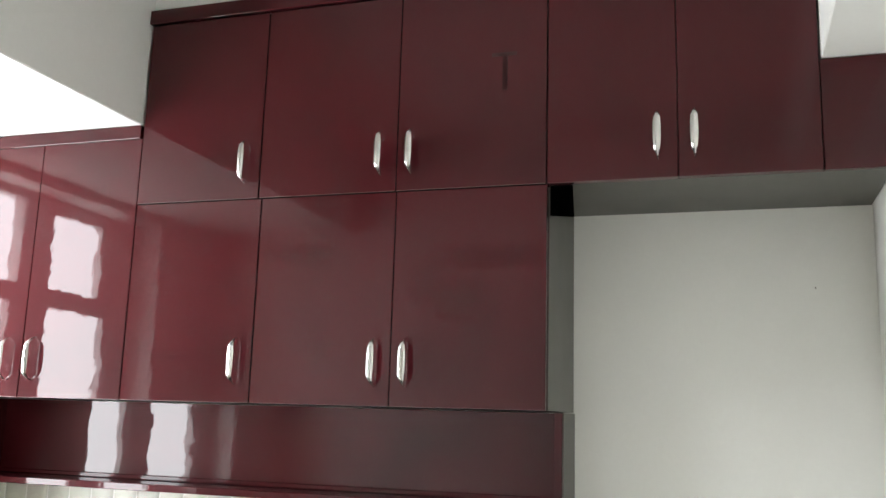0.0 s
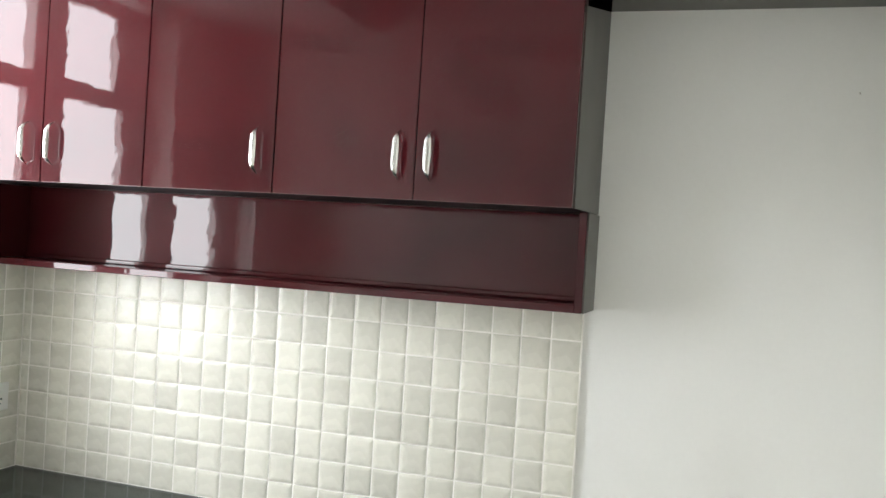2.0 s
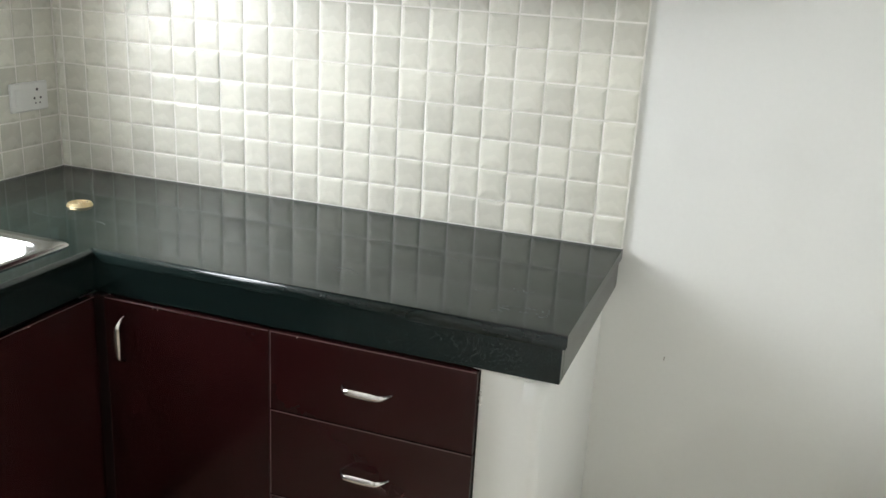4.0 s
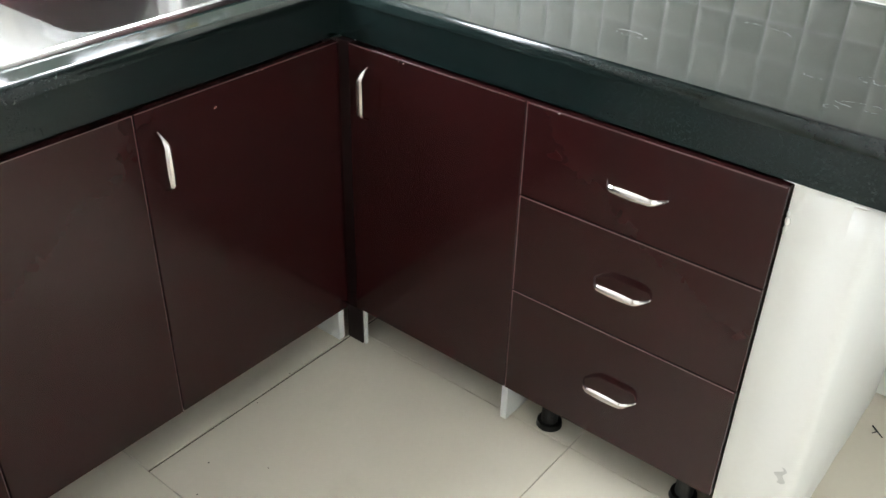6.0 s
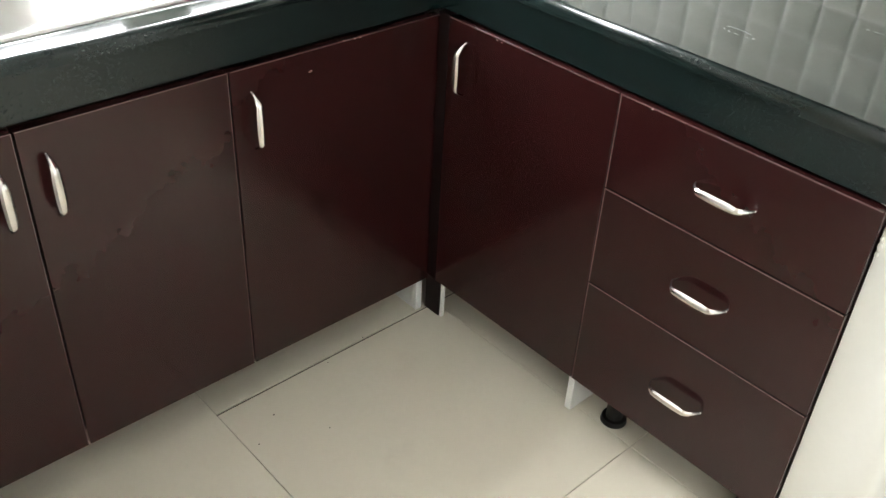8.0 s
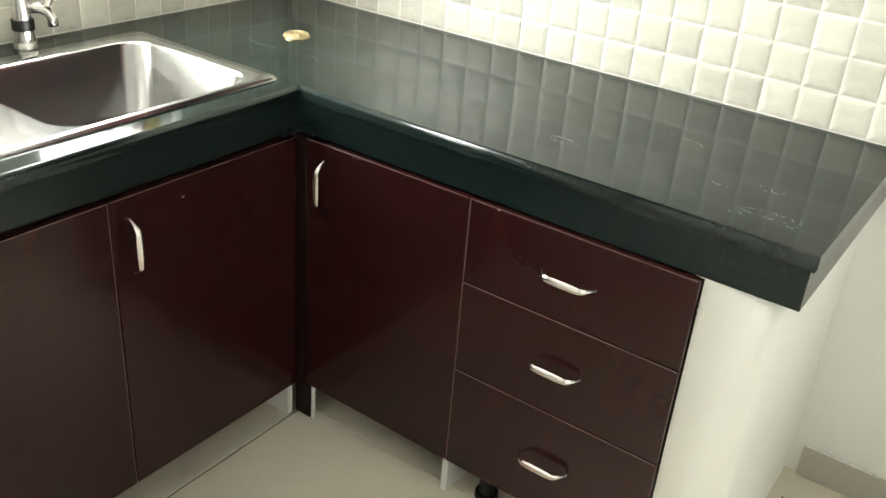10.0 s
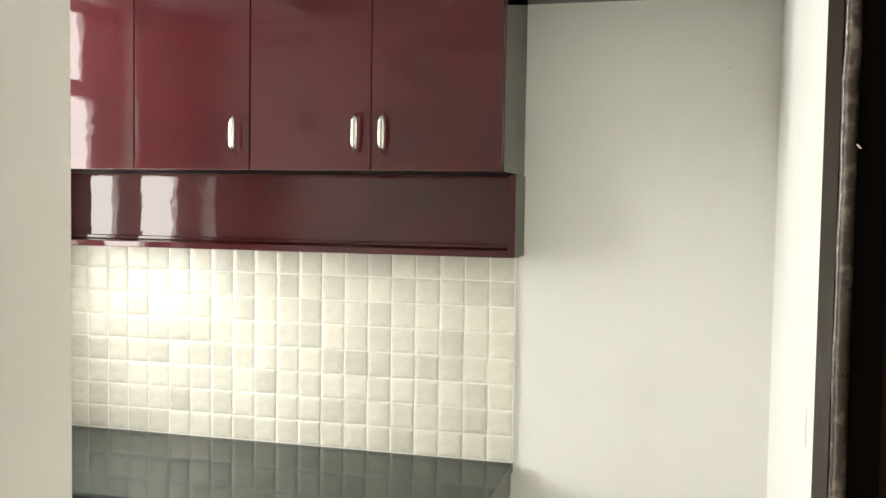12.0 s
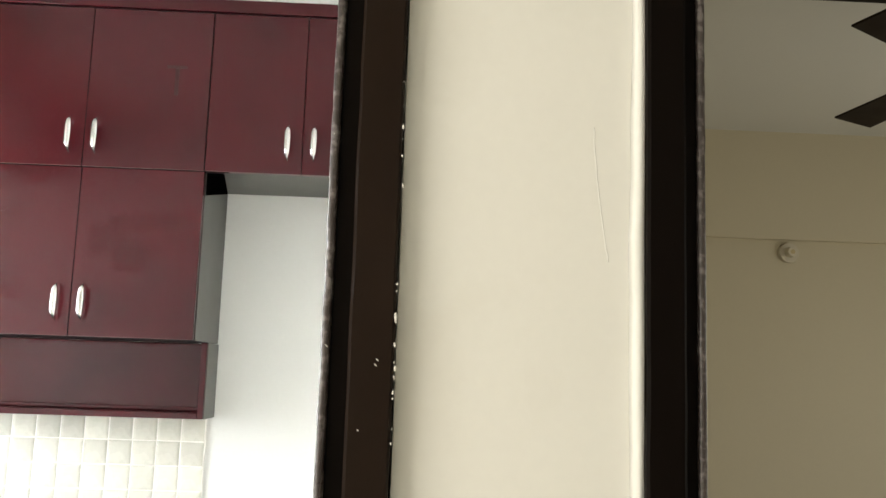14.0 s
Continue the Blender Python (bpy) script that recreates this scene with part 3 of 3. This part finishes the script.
floor_r = round_rect(BX0 + 0.04, BX1 - 0.04, BY0 + 0.04, BY1 - 0.04, 0.05, 0.672)
ring_loft(bm, [outer, lip, inner, edge, wall, floor_r])
part("basin", bm, STEEL, sink, "stainless bowl with rounded corners", smooth=True)
bm = bmesh.new()
rod(bm, ((BX0 + BX1) / 2, (BY0 + BY1) / 2, 0.6725), ((BX0 + BX1) / 2, (BY0 + BY1) / 2, 0.676), 0.045, 0.042, 24)
part("waste", bm, CHROME, sink, "round steel waste")

tap = thing("tap", (0.05, -0.86, 0.84), "chrome pillar tap with an angled lever behind the sink", "tap")
TX, TY = 0.05, -0.868
bm = bmesh.new()
rod(bm, (TX, TY, 0.84), (TX, TY, 0.852), 0.027, 0.025, 28)
rod(bm, (TX, TY, 0.852), (TX, TY, 0.878), 0.0215, 0.0205, 28)
part("base", bm, CHROME, tap)
bm = bmesh.new()
rod(bm, (TX, TY, 0.878), (TX, TY, 0.901), 0.0235, 0.0235, 28)
part("collar", bm, RUBBER, tap, "dark grip ring")
bm = bmesh.new()
rod(bm, (TX, TY, 0.901), (TX, TY, 0.955), 0.020, 0.0175, 28)
rod(bm, (TX, TY, 0.955), (TX, TY, 0.985), 0.0175, 0.011, 28)
rod(bm, (TX, TY, 0.985), (TX, TY, 1.02), 0.011, 0.013, 20)
part("body", bm, CHROME, tap)
bm = bmesh.new()
tube(bm, [(TX + 0.012, TY + 0.008, 0.925), (TX + 0.025, TY + 0.026, 0.925), (TX + 0.034, TY + 0.040, 0.919), (TX + 0.038, TY + 0.047, 0.905), (TX + 0.038, TY + 0.048, 0.886)], 0.0115)
part("spout", bm, CHROME, tap, smooth=True)
bm = bmesh.new()
tube(bm, [(TX + 0.022, TY + 0.034, 0.912), (TX + 0.018, TY + 0.056, 0.935), (TX + 0.014, TY + 0.074, 0.953), (TX + 0.012, TY + 0.088, 0.968)], 0.0082)
part("lever", bm, CHROME, tap, smooth=True)

# brass floor-trap style strainer on the worktop
dr = thing("strainer", (0.358, -0.344, 0.84), "small round brass strainer lying on the worktop", "strainer")
bm = bmesh.new()
bmesh.ops.create_cone(bm, cap_ends=True, segments=28, radius1=0.033, radius2=0.031, depth=0.004, matrix=Matrix.Translation((0.358, -0.344, 0.8425)))
part("disc", bm, BRASS, dr)
bm = bmesh.new()
for r in (0.028, 0.018):
    for k in range(28):
        a, b = 2 * math.pi * k / 28, 2 * math.pi * (k + 1) / 28
        rod(bm, (0.358 + r * math.cos(a), -0.344 + r * math.sin(a), 0.846), (0.358 + r * math.cos(b), -0.344 + r * math.sin(b), 0.846), 0.0018, seg=6)
for k in range(6):
    a = math.pi * k / 3
    rod(bm, (0.358 + 0.006 * math.cos(a), -0.344 + 0.006 * math.sin(a), 0.846), (0.358 + 0.027 * math.cos(a + 0.5), -0.344 + 0.027 * math.sin(a + 0.5), 0.846), 0.0016, seg=6)
part("grille", bm, BRASS, dr, "raised scrollwork")
bm = bmesh.new()
for k in range(9):
    a = 2 * math.pi * k / 9
    rod(bm, (0.358 + 0.023 * math.cos(a), -0.344 + 0.023 * math.sin(a), 0.8445), (0.358 + 0.023 * math.cos(a), -0.344 + 0.023 * math.sin(a), 0.8452), 0.0028, seg=8)
part("holes", bm, RUBBER, dr)

# socket plate on the tiled wall
so = thing("socket", (0.012, -0.136, 1.02), "white socket plate with switch on the tiled wall", "socket")
part("plate", boxes((0.0125, 0.0215, -0.206, -0.066, 1.022, 1.104), bevel=0.003), PLASTIC, so)
part("switch", boxes((0.0216, 0.0245, -0.192, -0.160, 1.040, 1.086), bevel=0.0012), PLASTIC, so)
bm = bmesh.new()
for dy, dz, r in ((0, 0.018, 0.0042), (-0.012, -0.006, 0.0034), (0.012, -0.006, 0.0034), (-0.008, -0.02, 0.0024), (0.008, -0.02, 0.0024)):
    rod(bm, (0.0212, -0.108 + dy, 1.063 + dz), (0.0222, -0.108 + dy, 1.063 + dz), r, seg=10)
part("pin_holes", bm, RUBBER, so)

# crumpled paper, wrappers and a bag lying on the sill
def crumple(name, at, size, material, label, category, seed):
    bm = bmesh.new()
    bmesh.ops.create_icosphere(bm, subdivisions=4, radius=1.0)
    off = Vector((seed, seed * 0.7, 0))
    for v in bm.verts:
        k = 1 + 0.35 * noise.noise(v.co * 2.2 + off) + 0.22 * noise.noise(v.co * 6 + off) + 0.08 * noise.noise(v.co * 15 + off)
        v.co = Vector((at[0] + v.co.x * size[0] * k, at[1] + v.co.y * size[1] * k, at[2] + max(v.co.z * k, -1.0) * size[2]))
    solid(name, bm, material, label, category, at=(at[0], at[1], at[2] - size[2]))


crumple("crumpled_paper", (0.028, -0.648, 1.052), (0.026, 0.075, 0.046), BROWN, "crumpled brown packing paper hanging over the window sill", "paper", 0)
crumple("wrapper", (-0.03, -0.545, 1.1145), (0.024, 0.030, 0.024), RED_FOIL, "crumpled dark red wrapper on the window sill", "wrapper", 4)
crumple("wrapper", (-0.035, -0.492, 1.128), (0.022, 0.024, 0.037), YELLOW, "crumpled yellow wrapper on the window sill", "wrapper", 9)
crumple("plastic_bag", (-0.045, -0.452, 1.121), (0.030, 0.026, 0.031), PLASTIC, "crumpled white plastic bag at the end of the sill", "bag", 13)

# ---- next room ----
fan = thing("ceiling_fan", (3.745, -0.81, 2.42), "dark brown ceiling fan at rest on a rod", "ceiling fan")
bm = bmesh.new()
rod(bm, (3.745, -0.81, 2.50), (3.745, -0.81, ZC), 0.014)
part("rod", bm, WOOD, fan)
bm = bmesh.new()
rod(bm, (3.745, -0.81, 2.40), (3.745, -0.81, 2.43), 0.06, 0.10, 28)
rod(bm, (3.745, -0.81, 2.43), (3.745, -0.81, 2.47), 0.10, 0.10, 28)
rod(bm, (3.745, -0.81, 2.47), (3.745, -0.81, 2.50), 0.10, 0.04, 28)
part("motor", bm, WOOD, fan)
for a in (97, 217, 337):
    bm = boxes((0.09, 0.51, -0.062, 0.062, 2.428, 2.434), bevel=0.0015)
    for v in bm.verts:
        v.co.y *= 0.72 + 0.5 * v.co.x
        v.co.z += v.co.y * 0.18
    bmesh.ops.transform(bm, matrix=pose(3.745, -0.81, 0, 0, 0, a), verts=bm.verts)
    part("blade", bm, WOOD, fan)

lamp = thing("lamp_holder", (4.06, 1.04, 2.21), "round white batten lamp holder under the beam", "lamp holder")
bm = bmesh.new()
rod(bm, (4.06, 1.079, 2.222), (4.06, 1.060, 2.222), 0.048, 0.044, 28)
part("rose", bm, HOLDER, lamp)
bm = bmesh.new()
rod(bm, (4.06, 1.060, 2.222), (4.06, 1.025, 2.222), 0.024, 0.02, 20)
part("holder", bm, HOLDER, lamp)
bm = bmesh.new()
rod(bm, (4.06, 1.0248, 2.222), (4.06, 1.0235, 2.222), 0.011, seg=14)
part("contact", bm, BRASS, lamp)

# dried plaster flecks along the doorway frame
bm = bmesh.new()
rng = random.Random(4)
for i in range(46):
    z = rng.uniform(0.9, 2.0)
    s = rng.choice((0.0007, 0.0009, 0.0012, 0.0012, 0.0018))
    bmesh.ops.create_icosphere(bm, subdivisions=1, radius=s, matrix=Matrix.LocRotScale((2.323 + rng.uniform(-0.002, 0.002), -2.0835 + rng.uniform(0, 0.01), z), None, (0.8, 0.7, rng.uniform(0.8, 2.6))))
for z, k in ((1.70, 0.002), (1.693, 0.0016), (1.668, 0.0032), (1.664, 0.0022), (1.64, 0.0022), (1.623, 0.0012), (1.609, 0.0014), (1.594, 0.0018), (1.588, 0.0016), (1.545, 0.0016), (1.86, 0.0024), (1.83, 0.0018)):
    bmesh.ops.create_icosphere(bm, subdivisions=1, radius=k * 0.75, matrix=Matrix.LocRotScale((2.3225, -2.0845, z), Euler((0, rng.uniform(-0.3, 0.3), 0)), (0.8, 0.7, rng.uniform(1.1, 1.9))))
for x, z in ((2.306, 1.625), (2.3045, 1.620), (2.256, 1.637)):
    bmesh.ops.create_icosphere(bm, subdivisions=1, radius=0.0011, matrix=Matrix.LocRotScale((x, -2.0842, z), Euler((0, 0.8, 0)), (2.0, 0.5, 0.6)))
for i in range(6):
    z = rng.uniform(0.9, 2.0)
    s = rng.uniform(0.0006, 0.0016)
    bmesh.ops.create_icosphere(bm, subdivisions=1, radius=s, matrix=Matrix.LocRotScale((rng.choice((2.253, 2.256, 2.29, 2.30, 2.31)), -2.0835, z), Euler((0, rng.uniform(-1, 1), 0)), (0.7, 0.5, rng.uniform(1, 3))))
solid("plaster_flecks", bm, FLECK, "dried white plaster flecks on the door frame edge", "plaster", kind="stuff", at=(2.31, -2.08, 0.9))

# rough plaster ridge where the hall wall meets the second frame
bm = bmesh.new()
n = 120
rows = []
for i in range(n + 1):
    z = 2.05 * i / n
    w = 0.012 + 0.006 * noise.noise(Vector((0, 3.1, z * 2.2))) + 0.002 * noise.noise(Vector((0, 1, z * 14)))
    h = 0.012 + 0.003 * noise.noise(Vector((5, 0, z * 6)))
    rows.append([bm.verts.new(q) for q in ((2.5725 - w, -2.0602, z), (2.5725 - w * 0.6, -2.0602 - h * 0.8, z), (2.5725, -2.0602 - h, z), (2.5725, -2.0602, z))])
for a, b in zip(rows, rows[1:]):
    for k in range(4):
        bm.faces.new((a[k], a[(k + 1) % 4], b[(k + 1) % 4], b[k]))
bm.faces.new(rows[0][::-1])
bm.faces.new(rows[-1])
bmesh.ops.recalc_face_normals(bm, faces=bm.faces)
solid("trim_plaster", bm, PAINT, "rough white plaster ridge along the door frame", "plaster", kind="structure", at=(2.57, -2.06, 0), smooth=True)

# plaster line over the skirting
bm = bmesh.new()
rng = random.Random(11)
for i in range(150):
    x = 1.705 + (XR - 1.72) * i / 150
    r = rng.uniform(0.0015, 0.0045)
    bmesh.ops.create_icosphere(bm, subdivisions=1, radius=r, matrix=Matrix.LocRotScale((x, -0.006, 0.0845 + rng.uniform(-0.001, 0.001)), None, (1.6, 1, 0.7)))
solid("plaster_line", bm, PAINT, "uneven plaster crumbs along the skirting top", "plaster", kind="stuff", at=(2.0, 0, 0.084))

# small marks: nails in the fridge-space wall, a twig and specks on the floor, dried marks on the worktop
for x, z in ((2.288, 1.994), (1.838, 0.577)):
    bm = bmesh.new()
    rod(bm, (x, -0.0005, z), (x, -0.010, z - 0.004), 0.0018, 0.0014, 10)
    solid("nail", bm, SKIRT, "small rusty nail stuck in the white wall", "nail", "nails in the wall", at=(x, 0, z))
bm = bmesh.new()
rod(bm, (1.700, -0.118, 0.002), (1.727, -0.142, 0.002), 0.0018, 0.0012, 6)
rod(bm, (1.713, -0.130, 0.002), (1.706, -0.142, 0.002), 0.0012, 0.0008, 6)
solid("twig", bm, RUBBER, "tiny dark twig lying on the floor tiles", "twig", at=(1.713, -0.130, 0))
bm = bmesh.new()
rng = random.Random(21)
spots = [(0.807, -1.039)] + [(rng.uniform(0.62, 0.66), rng.uniform(-1.18, -0.65)) for _ in range(3)] + [(rng.uniform(0.7, 2.3), rng.uniform(-1.7, -0.1)) for _ in range(14)]
for x, y in spots:
    bmesh.ops.create_icosphere(bm, subdivisions=1, radius=rng.uniform(0.0009, 0.0021), matrix=Matrix.LocRotScale((x, y, 0.0006), None, (1, 1.3, 0.35)))
solid("floor_specks", bm, VOID, "scattered dark specks of dirt on the floor", "dirt", kind="stuff", at=(0.8, -1, 0))
bm = bmesh.new()
ARCS = ((1.185, -0.476, 0.030, 0.010, 200, 350), (1.175, -0.470, 0.022, 0.006, 20, 150), (1.49, -0.452, 0.018, 0.006, 180, 330), (1.565, -0.410, 0.022, 0.014, 120, 330), (1.575, -0.402, 0.012, 0.020, 200, 380),
        (1.60, -0.530, 0.052, 0.022, 20, 160), (1.59, -0.524, 0.045, 0.010, 200, 330), (1.548, -0.552, 0.010, 0.008, 0, 300), (1.636, -0.520, 0.010, 0.024, 250, 420), (0.48, -0.46, 0.05, 0.02, 30, 170), (0.36, -0.44, 0.06, 0.02, 200, 320), (1.33, -0.30, 0.06, 0.02, 10, 120))
for cx, cy, sx, sy, a0, a1 in ARCS:
    n = int(5 + 160 * max(sx, sy))
    for i in range(n):
        if rng.random() < 0.25:
            continue
        a = radians(a0 + (a1 - a0) * (i + rng.uniform(-0.4, 0.4)) / n)
        turn = math.atan2(sy * math.cos(a), -sx * math.sin(a)) + rng.gauss(0, 0.35)
        bmesh.ops.create_cone(bm, cap_ends=True, segments=8, radius1=1, radius2=0.8, depth=1,
                              matrix=Matrix.LocRotScale((cx + sx * math.cos(a), cy + sy * math.sin(a), 0.84015), Euler((0, 0, turn)), (rng.uniform(0.002, 0.006), rng.uniform(0.0005, 0.0016), 0.0003)))
solid("dried_marks", bm, MARK, "pale dried splashes on the black worktop", "stain", kind="stuff", at=(1.2, -0.4, 0.84))
# glue mark on a loft door
bm = boxes((1.588, 1.648, YU - 0.0004, YU + 0.0002, 2.494, 2.503), (1.614, 1.626, YU - 0.0004, YU + 0.0002, 2.411, 2.4938))
solid("glue_mark", bm, GLUE, "dull T-shaped glue mark on the loft door", "stain", at=(1.612, YU, 2.46))

# pale plaster chips along the fascia's foot and on the base doors
bm = bmesh.new()
rng = random.Random(33)
for x, y, z in ((0.644, -0.833, 0.736), (0.644, -0.862, 0.737), (0.644, -0.943, 0.698), (0.793, -0.629, 0.733), (0.806, -0.629, 0.731), (1.15, -0.629, 0.735)):
    for _ in range(3):
        k = rng.uniform(0.0004, 0.0010)
        bmesh.ops.create_icosphere(bm, subdivisions=1, radius=k, matrix=Matrix.LocRotScale((x + rng.uniform(-0.001, 0.001), y + rng.gauss(0, 0.004 if x < 0.65 else 0.0004), z + rng.gauss(0, 0.0015)), None, (1, 1.8, 0.8)))
solid("plaster_chips", bm, FLECK, "pale plaster chips stuck to the base cabinet fronts", "plaster", kind="stuff", at=(0.7, -0.63, 0.7))
# greyish scuffs: on the masonry support and on the alcove's side wall
SCUFF = mat("grey_scuff", (0.56, 0.56, 0.535), 0.8, vary=0.3, scale=30)


def scuff(name, label, at, h, w, seed, flat="y"):
    """A ragged thin mark, narrowing downwards."""
    bm = bmesh.new()
    rows = []
    for i in range(15):
        f = i / 14
        half = w * (0.35 + 0.65 * math.sin(math.pi * min(1, f * 1.1 + 0.08))) * (1 + 0.5 * noise.noise(Vector((seed, f * 5, 0)))) / 2
        mid = w * 0.5 * noise.noise(Vector((seed + 9, f * 3, 0)))
        rows.append([Vector((mid - half, 0, (f - 0.5) * h)), Vector((mid + half, 0, (f - 0.5) * h))])
    for dy in (0.0, -0.0005):
        for a, b in zip(rows, rows[1:]):
            bm.faces.new([bm.verts.new(q + Vector((0, dy, 0))) for q in (a[0], a[1], b[1], b[0])])
    if flat == "x":
        bmesh.ops.rotate(bm, verts=bm.verts, matrix=Matrix.Rotation(radians(-90), 3, "Z"))
    bmesh.ops.translate(bm, verts=bm.verts, vec=Vector(at))
    solid(name, bm, SCUFF, label, "stain", "scuffs on the plaster", at=at)


scuff("scuff", "grey drip stain low on the white masonry support", (1.645, -0.6165, 0.215), 0.036, 0.014, 2)
scuff("scuff", "long grey scuff on the white side wall", (XR - 0.0006, -0.712, 1.17), 0.085, 0.008, 5, "x")
# a run of dried paint on the hall wall
bm = bmesh.new()
tube(bm, [(2.522 + 0.016 * (i / 20) ** 1.5 + 0.0012 * noise.noise(Vector((i * 0.6, 0, 0))), -2.0597, 1.875 - 0.142 * i / 20) for i in range(21)], 0.0008, 8)
solid("paint_run", bm, PAINT, "thin run of dried paint on the hall wall", "paint run", at=(2.53, -2.06, 1.8), smooth=True)

# soft smudges where glue and fingers touched the glossy fronts
SMUDGE = mat("dull_smudge", (0.022, 0.005, 0.006), 0.5, vary=0.3, scale=3, spec=0.12)
nt = SMUDGE.node_tree
co = nt.nodes.new("ShaderNodeTexCoord")
gr = nt.nodes.new("ShaderNodeTexGradient")
gr.gradient_type = "SPHERICAL"
nz = nt.nodes.new("ShaderNodeTexNoise")
nz.inputs["Scale"].default_value = 3.5
pr = nt.nodes.new("ShaderNodeMath")
pr.operation, pr.use_clamp = "MULTIPLY", True
for node in (gr, nz):
    nt.links.new(co.outputs["Object"], node.inputs["Vector"])
nt.links.new(gr.outputs["Fac"], pr.inputs[0])
nt.links.new(nz.outputs["Fac"], pr.inputs[1])
thin = nt.nodes.new("ShaderNodeMath")
thin.operation = "MULTIPLY"
thin.inputs[1].default_value = 0.26
nt.links.new(pr.outputs[0], thin.inputs[0])
nt.links.new(thin.outputs[0], nt.nodes["Principled BSDF"].inputs["Alpha"])
for x, z, rx, rz in ((1.445, 1.975, 0.045, 0.050), (1.59, 2.025, 0.14, 0.030), (1.19, 1.825, 0.040, 0.035), (0.80, 1.80, 0.07, 0.02), (1.53, 1.93, 0.06, 0.05), (1.12, 2.04, 0.09, 0.025)):
    bm = bmesh.new()
    bm.faces.new([bm.verts.new(q) for q in ((-1, 0, -1), (1, 0, -1), (1, 0, 1), (-1, 0, 1))])
    sm = solid("smudge", bm, SMUDGE, "faint dull smudge on a glossy maroon cabinet front", "stain", "smudges on the fronts")
    sm.location, sm.scale = (x, YU - 0.0006, z), (rx, 1, rz)

# ---- wall tiles ----
PX, PZ, ZT = 0.0758, 0.0768, 0.842
wt = solid("wall_tiles_back", boxes((0.004, 1.704, -0.008, -0.0005, 0.8405, 1.4575)), GROUT, "cream relief mosaic tiles on the kitchen wall", "tiles", kind="structure")
wl = solid("wall_tiles_side", boxes((0.0005, 0.008, YF0 + 0.002, -0.009, 0.8405, 1.0745), (0.0005, 0.008, -0.405, -0.009, 1.0745, 1.4575)), GROUT,
           "cream relief mosaic tiles under the window", "tiles", kind="structure")


def tile_mesh(w, h):
    """A slightly pillowed tile: face in the xz plane, looking to -y."""
    bm = bmesh.new()
    g = 0.0019
    rings = []
    for inset, dep in ((g, 0.0), (g + 0.0012, -0.0008), (g + 0.008, -0.0022), (g + 0.022, -0.0031)):
        ix, iz = min(inset, w * 0.45), min(inset, h * 0.45)
        rings.append([(-w / 2 + ix, dep, -h / 2 + iz), (w / 2 - ix, dep, -h / 2 + iz), (w / 2 - ix, dep, h / 2 - iz), (-w / 2 + ix, dep, h / 2 - iz)])
    ring_loft(bm, rings)
    me = bpy.data.meshes.new("tile")
    bm.to_mesh(me)
    bm.free()
    me.materials.append(TILE)
    for p in me.polygons:
        p.use_smooth = False
    return me


tile_full = tile_mesh(PX, PZ)
tile_cut = tile_mesh(0.032, PZ)
rng = random.Random(7)
for r in range(8):
    z = ZT + PZ * (r + 0.5)
    for cidx in range(23):
        x = 1.703 - PX * (cidx + 0.5)
        me = tile_full
        if cidx == 22:
            me, x = tile_cut, 1.703 - PX * 22 - 0.017
        t = new("tile", me)
        t.parent = wt
        t.location = (x, -0.008 + rng.uniform(-0.0006, 0.0004), z)
        t.rotation_euler = (rng.uniform(-0.006, 0.006), rng.uniform(-0.004, 0.004), rng.uniform(-0.006, 0.006))
for r in range(8):
    z = ZT + PZ * (r + 0.5)
    for cidx in range(23):
        y = -0.0145 - PX * (cidx + 0.5)
        if (r >= 3 and cidx > 4) or y < YF0 + 0.04:
            continue
        t = new("tile", tile_full)
        t.parent = wl
        t.location = (0.008 + rng.uniform(-0.0004, 0.0006), y, z)
        t.rotation_euler = (0, 0, math.pi / 2)

# ---- floor tiles ----
fl = bpy.data.objects["floor"]
bm = boxes((-0.2994, 0.2994, -0.2994, 0.2994, -0.012, 0.0), bevel=0.0008)
floor_me = mesh_of("floor_tile", bm, FLOOR)
for i in range(-1, 9):
    for j in range(-7, 4):
        if i == 8 and j != -1:
            continue
        t = new("floor_tile", floor_me)
        t.parent = fl
        t.location = (0.634 + 0.6 * i + (0.05 if j == -1 else 0.3 if i > -1 else 0.2955), -1.197 + 0.6 * j + 0.3, 0)
